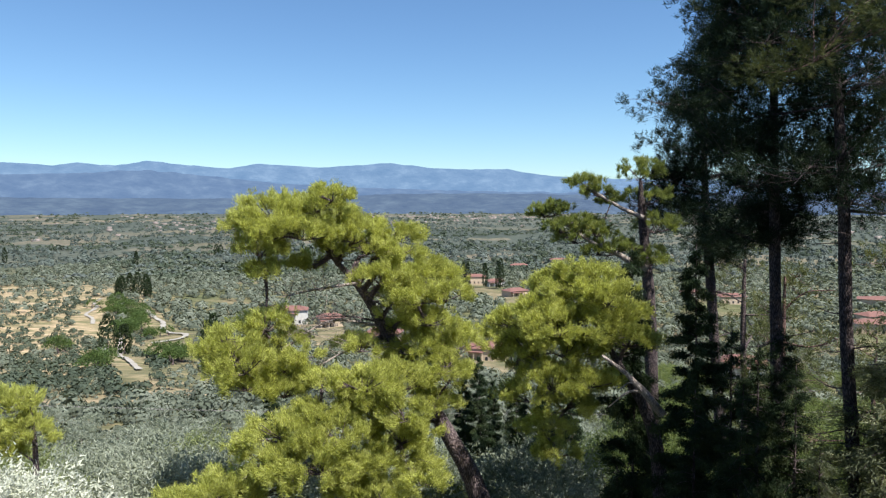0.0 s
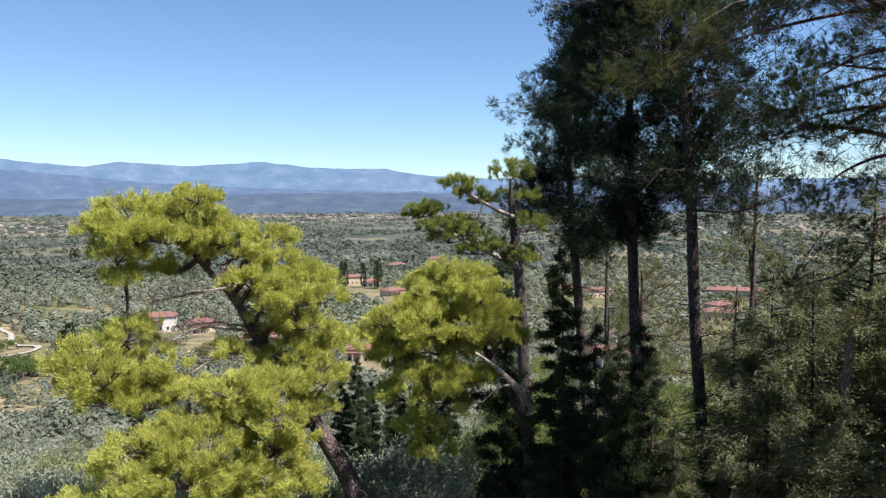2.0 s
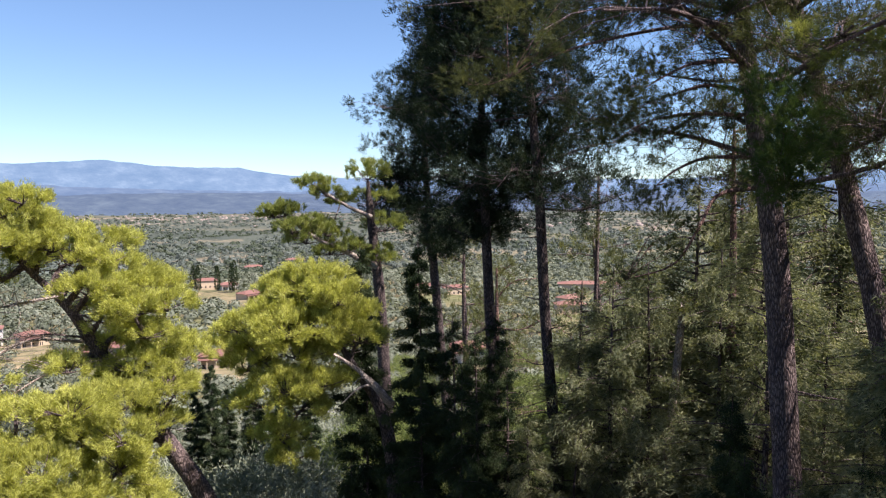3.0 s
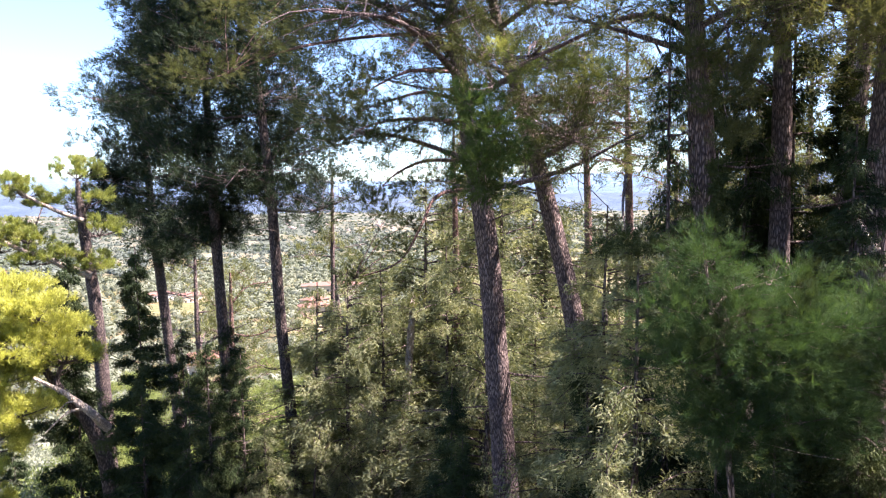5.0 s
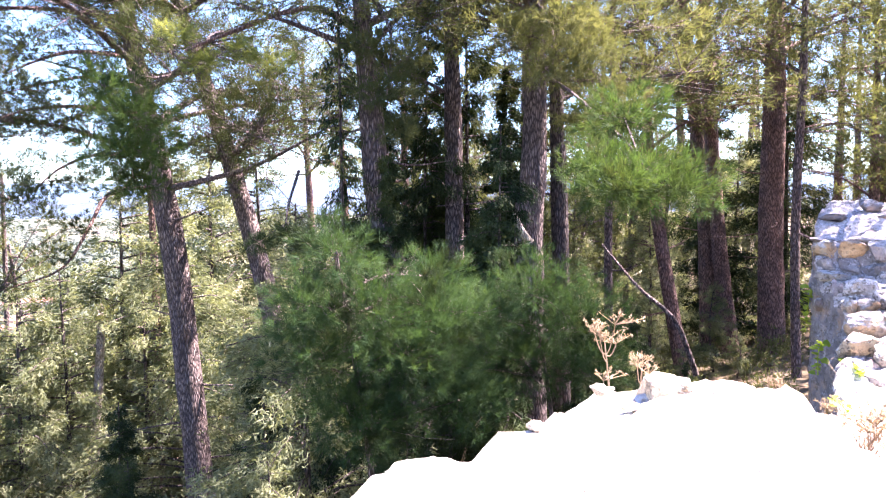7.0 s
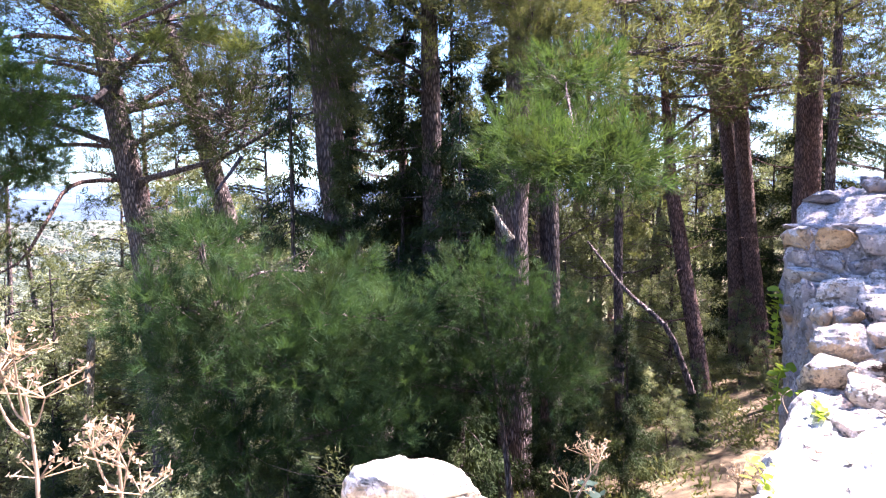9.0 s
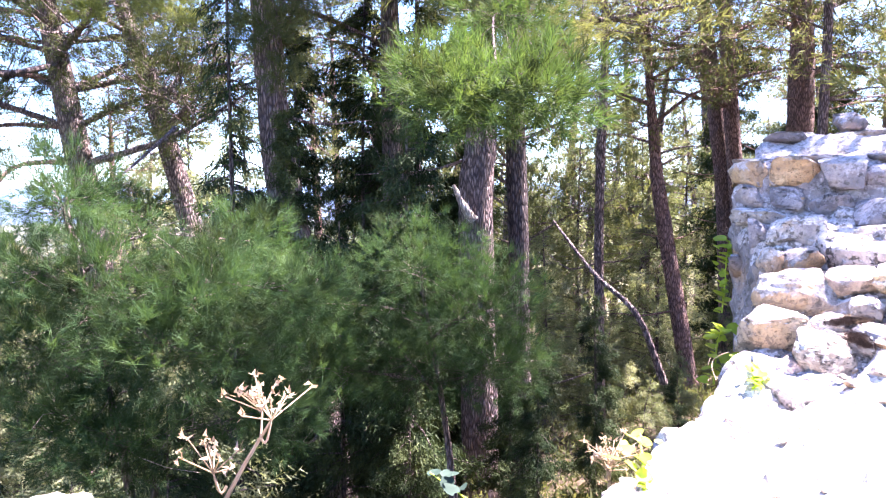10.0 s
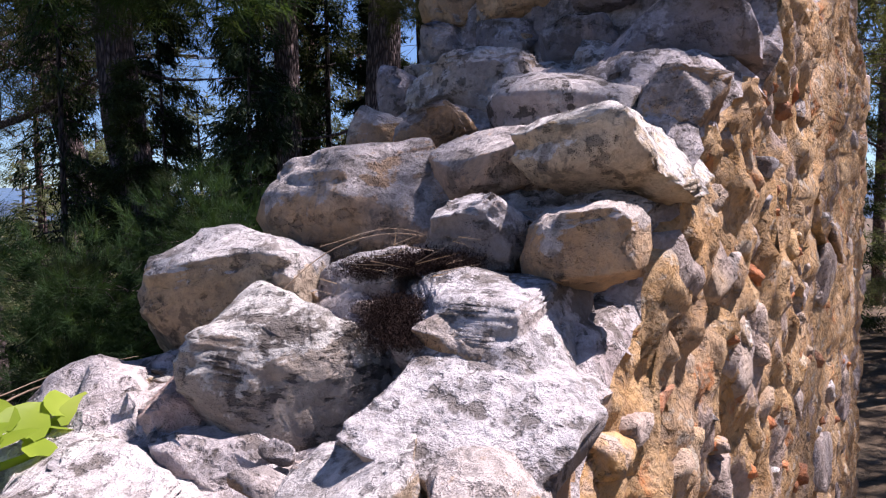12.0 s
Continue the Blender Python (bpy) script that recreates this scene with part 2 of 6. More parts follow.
JUNIPER = leaf_material("pale_conifer_sprays", (0.065, 0.083, 0.05), (0.175, 0.195, 0.122), (0.33, 0.34, 0.225), 0.48, (1.0, 1.0, 0.55), 1.5, 0.55, 0.5)
HERB = leaf_material("grey_green_herb", (0.02, 0.034, 0.027), (0.032, 0.052, 0.042), (0.055, 0.078, 0.064), 0.15, (0.9, 1.0, 0.7), 12.0, 0.6, 0.6)
OLIVE = leaf_material("olive_leaves", (0.14, 0.16, 0.115), (0.21, 0.235, 0.185), (0.33, 0.355, 0.3), 0.3, (1.0, 1.0, 0.7), 0.4, 0.55, 0.6)
# far crowns and hedges: bluer, flatter colours imitate haze over the valley
OLIVE_HAZE = leaf_material("hazy_valley_olive_crowns", (0.062, 0.08, 0.07), (0.095, 0.115, 0.105), (0.15, 0.17, 0.16), 0.2, (1.0, 1.0, 0.8), 0.05, 0.7, 0.4)
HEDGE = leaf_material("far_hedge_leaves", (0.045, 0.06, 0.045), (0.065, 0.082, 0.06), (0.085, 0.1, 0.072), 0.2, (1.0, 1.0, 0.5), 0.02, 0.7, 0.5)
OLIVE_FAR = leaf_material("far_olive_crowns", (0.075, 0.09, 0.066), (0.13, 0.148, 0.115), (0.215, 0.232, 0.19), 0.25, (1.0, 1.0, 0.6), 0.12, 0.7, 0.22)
OLIVE_GREEN = leaf_material("green_olive_leaves", (0.11, 0.135, 0.055), (0.18, 0.21, 0.095), (0.28, 0.31, 0.16), 0.35, (1.0, 1.0, 0.6), 1.2, 0.55, 0.8)
OLIVE_SILVER = leaf_material("silver_olive_leaves", (0.17, 0.19, 0.14), (0.28, 0.305, 0.24), (0.44, 0.46, 0.41), 0.3, (1.0, 1.0, 0.7), 1.4, 0.55, 0.6)
BROADLEAF = leaf_material("green_broad_leaves", (0.06, 0.095, 0.035), (0.085, 0.13, 0.045), (0.12, 0.16, 0.06), 0.35, (1.0, 1.0, 0.4), 0.7)
HILL_GREEN = leaf_material("sunlit_hill_leaves", (0.1, 0.13, 0.05), (0.16, 0.2, 0.075), (0.25, 0.28, 0.12), 0.4, (1.0, 1.0, 0.45), 0.5, 0.55, 0.6)
OLIVE_PALE = leaf_material("white_silver_olive_leaves", (0.34, 0.36, 0.29), (0.5, 0.52, 0.45), (0.68, 0.69, 0.64), 0.25, (1.0, 1.0, 0.8), 1.4, 0.45, 0.5)
VINE = leaf_material("vine_leaves", (0.26, 0.36, 0.04), (0.38, 0.48, 0.07), (0.52, 0.6, 0.13), 0.5, (1.0, 1.0, 0.4), 9.0, 0.4)
DRY = leaf_material("dry_stalks", (0.24, 0.175, 0.125), (0.35, 0.265, 0.2), (0.48, 0.39, 0.31), 0.3, (1.0, 0.9, 0.7), 8.0, 0.8)
LIME_WHITE = stone_material("white_limestone", (0.42, 0.33, 0.25), (0.58, 0.48, 0.37), (0.7, 0.62, 0.52), (0.5, 0.34, 0.19), 0.6, False, (0.56, 0.55, 0.56))
LIME_GREY = stone_material("grey_limestone", (0.24, 0.22, 0.23), (0.38, 0.34, 0.34), (0.54, 0.5, 0.48), (0.38, 0.27, 0.18), 0.75, False, (0.44, 0.425, 0.45))
LIME_LICHEN = stone_material("lichen_limestone", (0.27, 0.23, 0.23), (0.4, 0.34, 0.34), (0.52, 0.46, 0.46), (0.3, 0.22, 0.17), 0.95, False, (0.39, 0.37, 0.385))
LIME_STREAK = stone_material("layered_limestone", (0.22, 0.18, 0.15), (0.38, 0.33, 0.29), (0.52, 0.48, 0.44), (0.32, 0.24, 0.17), 0.85, True, (0.5, 0.49, 0.48))
LIME_OCHRE = stone_material("ochre_limestone", (0.32, 0.2, 0.12), (0.46, 0.31, 0.19), (0.56, 0.43, 0.31), (0.4, 0.31, 0.28), 0.4, False, (0.4, 0.37, 0.375))
# limestone darkened and blued: the standing end's shade painted as stone colour
LIME_SHADE = stone_material("shade_tinted_limestone", (0.14, 0.13, 0.15), (0.24, 0.22, 0.25), (0.38, 0.35, 0.37), (0.36, 0.23, 0.15), 0.55, False, (0.36, 0.34, 0.38))
LIME_LILAC = stone_material("lilac_grey_rubble", (0.3, 0.24, 0.22), (0.44, 0.37, 0.35), (0.56, 0.5, 0.48), (0.48, 0.33, 0.17), 0.3)
PINK = stone_material("pale_pink_brick", (0.4, 0.25, 0.22), (0.55, 0.42, 0.38), (0.65, 0.55, 0.52), (0.4, 0.2, 0.15), 0.15)
BRICK = stone_material("red_brick_fragment", (0.4, 0.14, 0.06), (0.52, 0.2, 0.08), (0.56, 0.28, 0.16), (0.4, 0.24, 0.16), 0.15)
MORTAR = stone_material("ochre_mortar", (0.45, 0.255, 0.105), (0.6, 0.385, 0.185), (0.68, 0.5, 0.3), (0.5, 0.34, 0.22), 0.3, False, None, (((0.5, 0.4, 0.36), 7.0, 0.58), ((0.56, 0.23, 0.08), 8.0, 0.6), ((0.6, 0.52, 0.42), 13.0, 0.58)))
BED = stone_material("lilac_lime_mortar", (0.25, 0.21, 0.225), (0.37, 0.33, 0.355), (0.5, 0.47, 0.48), (0.34, 0.25, 0.18), 0.75, False, (0.43, 0.405, 0.435))
LIME_TOP = stone_material("bleached_mortar_bed", (0.46, 0.42, 0.39), (0.6, 0.57, 0.55), (0.72, 0.69, 0.67), (0.46, 0.38, 0.31), 0.4, False, (0.64, 0.62, 0.61))
ROOF = plain_material("terracotta_tiles", (0.155, 0.078, 0.066), 0.8, 0.3, 1.2)
PLASTER = plain_material("cream_plaster", (0.48, 0.38, 0.28), 0.9, 0.2, 0.8)
PLASTER_WHITE = plain_material("white_plaster", (0.52, 0.5, 0.47), 0.9, 0.2, 0.8)
GLASS_DARK = plain_material("dark_window_pane", (0.03, 0.035, 0.04), 0.15, 0.2, 3.0, 0.0)
FAR_ROOF = plain_material("far_house_walls", (0.22, 0.185, 0.17), 0.9, 0.3, 0.05)
TRACK = plain_material("pale_gravel_track", (0.27, 0.25, 0.22), 0.95, 0.2, 0.3)


# ---- building helpers ----
def mesh_np(name, verts, faces, material, smooth=False):
    """A mesh from arrays: verts (n, 3), faces (m, 3)."""
    verts, faces = np.asarray(verts, np.float32), np.asarray(faces, np.int32)
    me = bpy.data.meshes.new(name)
    me.vertices.add(len(verts))
    me.vertices.foreach_set("co", verts.ravel())
    k = faces.shape[1]
    me.loops.add(faces.size)
    me.loops.foreach_set("vertex_index", faces.ravel())
    me.polygons.add(len(faces))
    me.polygons.foreach_set("loop_start", np.arange(0, faces.size, k, dtype=np.int32))
    me.update(calc_edges=True)
    if smooth:
        me.polygons.foreach_set("use_smooth", np.ones(len(faces), bool))
    me.materials.append(material)
    return me


def child(name, me, parent, label=""):
    ob = new(name, me)
    ob.parent = parent
    return tagged(ob, label)


def part(name, bm, material, parent, label="", smooth=False):
    me = bpy.data.meshes.new(name)
    bm.to_mesh(me)
    bm.free()
    me.materials.append(material)
    if smooth:
        me.polygons.foreach_set("use_smooth", np.ones(len(me.polygons), bool))
    return child(name, me, parent, label)


def sweep(points, radii, sides=8, wobble=0.0, seed=0):
    """A tapered tube along points; quads as arrays."""
    pts = np.array(points, float)
    rng = np.random.default_rng(seed)
    tan = np.gradient(pts, axis=0)
    tan /= np.linalg.norm(tan, axis=1)[:, None] + 1e-9
    ref = np.where(np.abs(tan[:, 2:3]) > 0.8, [[1.0, 0, 0]], [[0, 0, 1.0]])
    u = np.cross(tan, ref)
    u /= np.linalg.norm(u, axis=1)[:, None] + 1e-9
    for i in range(1, len(u)):
        w = u[i - 1] - tan[i] * (u[i - 1] @ tan[i])
        u[i] = w / (np.linalg.norm(w) + 1e-9)
    v = np.cross(tan, u)
    ang = np.linspace(0, 2 * math.pi, sides, endpoint=False)
    r = np.array(radii, float)[:, None] * (1 + wobble * rng.uniform(-1, 1, (len(pts), sides)))
    ring = pts[:, None] + r[..., None] * (np.cos(ang)[None, :, None] * u[:, None] + np.sin(ang)[None, :, None] * v[:, None])
    n = len(pts)
    i, j = np.meshgrid(np.arange(n - 1), np.arange(sides), indexing="ij")
    a, b = i * sides + j, i * sides + (j + 1) % sides
    faces = np.stack([a, b, b + sides, a + sides], -1).reshape(-1, 4)
    return ring.reshape(-1, 3), faces


def join(pieces):
    vs, fs, k = [], [], 0
    for v, f in pieces:
        vs.append(v)
        fs.append(np.asarray(f) + k)
        k += len(v)
    return np.concatenate(vs), np.concatenate(fs)


def smooth_line(points, n):
    """Catmull-Rom through the points."""
    p = np.array(points, float)
    p = np.vstack([2 * p[0] - p[1], p, 2 * p[-1] - p[-2]])
    out = []
    for s in np.linspace(0, len(p) - 3 - 1e-6, n):
        i = int(s)
        t = s - i
        a, b, c, d = p[i:i + 4]
        out.append(0.5 * (2 * b + (c - a) * t + (2 * a - 5 * b + 4 * c - d) * t * t + (3 * b - a - 3 * c + d) * t ** 3))
    return np.array(out)


def unit(v):
    return v / (np.linalg.norm(v, axis=-1, keepdims=True) + 1e-9)


def tufts(rng, centres, ways, count, length, width, spread=0.7, fringe=0.03):
    """Needle tufts: count thin blades from each centre along its way, spread out like a brush."""
    centres, ways = np.asarray(centres, float), np.asarray(ways, float)
    n = len(centres)
    d = unit(ways[:, None] + spread * rng.normal(size=(n, count, 3)))
    base = centres[:, None] + rng.normal(size=(n, count, 3)) * fringe
    tip = base + d * length * rng.uniform(0.6, 1.15, (n, count, 1))
    side = unit(np.cross(d, rng.normal(size=(n, count, 3)))) * width * 0.5
    v = np.stack([base - side, base + side, tip], 2).reshape(-1, 3)
    return v, np.arange(len(v)).reshape(-1, 3)


def leaves(rng, centres, ways, count, length, width, spread=0.8, fringe=0.1):
    """Flat pointed leaves, two triangles each."""
    centres, ways = np.asarray(centres, float), np.asarray(ways, float)
    n = len(centres)
    d = unit(ways[:, None] + spread * rng.normal(size=(n, count, 3)))
    base = centres[:, None] + rng.normal(size=(n, count, 3)) * fringe
    ln = length * rng.uniform(0.6, 1.2, (n, count, 1))
    side = unit(np.cross(d, rng.normal(size=(n, count, 3)))) * width * 0.5
    v = np.stack([base, base + d * ln * 0.45 + side, base + d * ln, base + d * ln * 0.45 - side], 2).reshape(-1, 3)
    q = np.arange(0, len(v), 4)
    return v, np.stack([np.stack([q, q + 1, q + 2], 1), np.stack([q, q + 2, q + 3], 1)], 1).reshape(-1, 3)


def ground_z(x, y):
    """Height of the hillside and the valley floor."""
    x, y = np.asarray(x, float), np.asarray(y, float)
    s = y + 0.12 * np.maximum(x - 10, 0)
    z = np.interp(s, [-4000, -60, -8, 1, 12, 21, 33, 82, 155, 250, 400, 1500, 3500, 5000],
                  [40, 12, 0.9, 0.0, -3.8, -7.6, -12.5, -27, -40, -51, -55, -55, -52, -48])
    r = np.hypot(x, y)
    amp = np.interp(r, [0, 15, 60, 200, 600, 3000], [0.1, 0.25, 0.8, 2.5, 2.0, 5.0])
    wave = np.sin(x * 0.11 + 0.7) * np.cos(y * 0.083 + 0.3) * 0.4 + np.sin(x * 0.023 - y * 0.017 + 1.0) * 0.6
    return z + amp * wave


def gz(x, y):
    return float(ground_z(x, y))


# ---- land ----
def build_ground():
    rings = np.concatenate([[0.0], np.geomspace(0.8, 4900, 190)])
    ang = np.linspace(0, 2 * math.pi, 260, endpoint=False)
    rr, aa = np.meshgrid(rings, ang, indexing="ij")
    x, y = rr * np.sin(aa) + 6, rr * np.cos(aa)
    z = ground_z(x, y)
    i, j = np.meshgrid(np.arange(len(rings) - 1), np.arange(len(ang)), indexing="ij")
    k = len(ang)
    a, b = i * k + j, i * k + (j + 1) % k
    f = np.stack([a, a + k, b + k, b], -1).reshape(-1, 4)
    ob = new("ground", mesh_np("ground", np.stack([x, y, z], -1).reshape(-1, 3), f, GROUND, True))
    tagged(ob, "dry hillside falling to a wide green valley of groves and fields", "ground", kind="structure")


def build_ridge(name, label, material, radius, depth, profile, rough, seed):
    """A mountain range: crest heights in degrees above the eye, by azimuth."""
    az = np.radians(np.arange(-60, 125, 0.25))
    crest = np.interp(np.degrees(az), [p[0] for p in profile], [p[1] for p in profile])
    rows = 9
    vs = []
    for k in range(rows + 1):
        t = k / rows
        r = radius - depth * (1 - t)
        top = 5 + radius * np.tan(np.radians(crest))
        low = ground_z(r * np.sin(az), r * np.cos(az)) - 6
        wob = np.array([noise.fractal(Vector((a * 40, t * 3.0, seed)), 1.0, 2.0, 5) for a in az])
        z = low + (top - low) * (t ** 0.8) + wob * rough * (0.15 + 0.85 * math.sin(math.pi * min(t, 0.9)))
        vs.append(np.stack([r * np.sin(az), r * np.cos(az), z], -1))
    n = len(az)
    i, j = np.meshgrid(np.arange(rows), np.arange(n - 1), indexing="ij")
    a = i * n + j
    f = np.stack([a, a + 1, a + 1 + n, a + n], -1).reshape(-1, 4)
    ob = new(name, mesh_np(name, np.concatenate(vs), f, material, True))
    tagged(ob, label, "mountains", kind="structure")


build_ground()
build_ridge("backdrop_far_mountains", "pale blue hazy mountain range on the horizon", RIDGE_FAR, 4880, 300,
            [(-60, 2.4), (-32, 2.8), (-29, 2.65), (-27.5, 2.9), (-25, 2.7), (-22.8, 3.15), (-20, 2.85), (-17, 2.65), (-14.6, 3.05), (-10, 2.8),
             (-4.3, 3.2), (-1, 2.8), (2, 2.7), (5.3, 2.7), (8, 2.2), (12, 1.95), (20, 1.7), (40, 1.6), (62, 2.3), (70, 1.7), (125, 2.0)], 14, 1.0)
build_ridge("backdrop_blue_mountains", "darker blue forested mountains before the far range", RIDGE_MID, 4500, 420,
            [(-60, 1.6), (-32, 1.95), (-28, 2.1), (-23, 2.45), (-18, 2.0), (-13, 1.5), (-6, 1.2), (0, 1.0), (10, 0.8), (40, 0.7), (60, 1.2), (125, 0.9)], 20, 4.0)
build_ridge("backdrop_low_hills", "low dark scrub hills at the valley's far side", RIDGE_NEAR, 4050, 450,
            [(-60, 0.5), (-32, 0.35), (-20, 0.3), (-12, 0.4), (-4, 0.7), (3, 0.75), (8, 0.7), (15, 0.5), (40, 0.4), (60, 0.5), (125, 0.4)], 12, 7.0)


TRACK_LINES = []


def track(name, points, width, label):
    line = smooth_line([(x, y, 0) for x, y in points], 60)
    TRACK_LINES.append(line[::2, :2])
    d = unit(np.gradient(line, axis=0))
    side = np.stack([-d[:, 1], d[:, 0], 0 * d[:, 0]], -1)
    rng = np.random.default_rng(5)
    w = width * rng.uniform(0.6, 1.3, (len(line), 1))
    v = np.concatenate([line - side * w, line + side * w])
    v[:, 2] = ground_z(v[:, 0], v[:, 1]) + 0.5
    n = len(line)
    a = np.arange(n - 1)
    f = np.stack([a, a + 1, a + 1 + n, a + n], -1)
    ob = new(name, mesh_np(name, v, f, TRACK))
    tagged(ob, label, "road", kind="structure")


track("road_track", [(-209, 424), (-203, 404), (-195, 391), (-190, 369), (-178, 352), (-172, 340)], 1.0, "pale winding gravel track through olive groves")
track("road_riverbed", [(-172, 392), (-166, 384), (-140, 345), (-128, 318), (-112, 300), (-109, 288), (-118, 280)], 1.2, "pale stony bed of a dry stream")
track("road_ford", [(-150, 322), (-136, 292), (-112, 240), (-95, 212), (-88, 200)], 0.9, "pale stones of the dry stream in the gully")

# ---- ruined wall ----
OUTER = [(2.0, -0.05), (2.5, -0.08), (2.7, -0.12), (2.95, -0.27), (3.25, -0.33), (3.6, -0.24), (3.9, -0.2), (4.2, -0.26), (4.4, -0.4), (4.62, -0.6), (4.8, -0.77), (5.0, -1.0), (5.3, -1.06), (5.6, -1.03), (6.4, -1.05), (6.95, -1.08), (7.1, -1.13), (7.3, -1.16), (7.5, -1.12), (7.8, -1.02), (8.1, -0.94), (14.0, -1.27)]
TOP = [(2.0, 4.26), (2.4, 4.33), (2.7, 4.38), (3.05, 4.44), (3.4, 4.36), (3.65, 4.25), (3.9, 4.15), (4.2, 4.05), (4.4, 4.0), (4.6, 3.96), (4.8, 3.92), (5.05, 3.87), (5.3, 3.81), (5.6, 3.76), (6.4, 3.67), (6.75, 3.66), (6.9, 3.72), (7.05, 3.765), (7.1, 3.835), (7.24, 3.87),
       (7.3, 3.955), (7.41, 3.985), (7.46, 4.06), (7.6, 4.09), (7.66, 4.175), (7.84, 4.205), (7.92, 4.29), (7.98, 4.45), (8.3, 4.52), (8.7, 4.57), (8.86, 4.68), (9.3, 4.73), (14.0, 4.82)]
INSIDE = [(2.0, -1.62), (6.5, -1.66), (7.0, -1.7), (8.2, -1.77), (9.5, -1.87), (11.0, -1.92), (14.0, -1.85)]


def outer_y(x):
    return np.interp(x, [p[0] for p in OUTER], [p[1] for p in OUTER])


def inner_y(x):
    return np.interp(x, [p[0] for p in INSIDE], [p[1] for p in INSIDE])


def top_z(x, y):
    z = np.interp(x, [p[0] for p in TOP], [p[1] for p in TOP])
    fall = np.interp(x, [2.0, 3.4, 4.8, 6.0], [0.26, 0.28, 0.26, 0.0])
    rim = np.interp(x, [2.0, 3.8, 4.8], [-0.72, -0.85, -1.05])
    return z - fall * np.clip((rim - y) / 0.42, 0, 1)


def rough3(v, amp, scale, octaves=4, seed=0.0):
    return np.array([noise.noise_vector(Vector(p) * scale + Vector((seed, 0, 0))) * 0.5 + noise.turbulence_vector(Vector(p) * scale * 2.3, octaves, False) * 0.35 for p in v]) * amp


def grid_faces(n, m):
    i, j = np.meshgrid(np.arange(n - 1), np.arange(m - 1), indexing="ij")
    a = i * m + j
    return np.stack([a, a + m, a + m + 1, a + 1], -1).reshape(-1, 4)


def build_wall():
    wall = tagged(new("wall_ruin"), "ruined medieval rubble wall with broken sunlit top", "wall", kind="structure")
    xs = np.concatenate([np.arange(2.0, 6.4, 0.026), np.arange(6.4, 8.4, 0.014), np.linspace(8.4, 14, 60)])
    vs = np.linspace(0, 1, 58)
    x, t = np.meshgrid(xs, vs, indexing="ij")
    y = outer_y(x) + (inner_y(x) - outer_y(x)) * t
    v = np.stack([x, y, top_z(x, y)], -1).reshape(-1, 3)
    edge = np.minimum(t, 1 - t).ravel()
    d = rough3(v, 0.11, 3.1)
    fine = rough3(v, 0.035, 13.0, 3, 4.0)
    v[:, 2] += d[:, 2] + fine[:, 2] - 0.06 * np.exp(-edge * 26)
    v[:, :2] += d[:, :2] * 0.6 + fine[:, :2]
    faces = grid_faces(len(xs), len(vs))
    near = v[faces[:, 0], 0] < 6.88
    child("wall_top", mesh_np("wall_top", v, faces[near], LIME_TOP, True), wall, "bleached mortar and rubble wall top")
    bed = ~near & (v[faces[:, 0], 0] < 7.9)
    child("wall_core", mesh_np("wall_core", v, faces[bed], BED, True), wall, "lilac-grey mortar and rubble core")
    child("wall_crest", mesh_np("wall_crest", v, faces[~near & ~bed], LIME_SHADE, True), wall, "weathered wall crest, coloured blue-grey for shade")
    for name, col, mat, steps, label in (("outer_face", 0, LIME_SHADE, 70, "grey outer masonry"), ("inner_face", len(vs) - 1, MORTAR, 130, "ochre mortar and rubble core")):
        rim = v.reshape(len(xs), len(vs), 3)[:, col]
        down = np.linspace(0, 1, steps) ** 1.5
        p = np.repeat(rim[:, None], len(down), 1).copy()
        foot = ground_z(rim[:, 0], rim[:, 1]) - 0.3
        p[:, :, 2] = rim[:, None, 2] + (foot - rim[:, 2])[:, None] * down[None]
        level = (inner_y(xs) if col else outer_y(xs))
        keep = np.exp(-np.arange(len(down)) / 5.0)
        p[:, :, 0] = xs[:, None] + (rim[:, 0] - xs)[:, None] * keep[None]
        p[:, :, 1] = level[:, None] + (rim[:, 1] - level)[:, None] * keep[None]
        q = p.reshape(-1, 3)
        dd = rough3(q, 0.05, 5.0, 4, 9.0) + rough3(q, 0.036, 17.0, 3, 2.0)
        lock = np.repeat(np.minimum(1, np.arange(len(down)) / 4.0)[None], len(xs), 0).reshape(-1, 1)
        q = q + dd * lock * np.array([[0.4, 1.0, 0.4]])
        me = mesh_np(name, q, grid_faces(len(xs), len(down)), mat, True)
        child(name, me, wall, label)
    rim = v.reshape(len(xs), len(vs), 3)[0]
    foot = rim.copy()
    foot[:, 2] = ground_z(rim[:, 0], rim[:, 1]) - 0.3
    n = len(rim)
    a = np.arange(n - 1)
    child("end_face", mesh_np("end_face", np.concatenate([rim, foot]), np.stack([a, a + 1, a + 1 + n, a + n], -1), LIME_GREY), wall)
    return wall


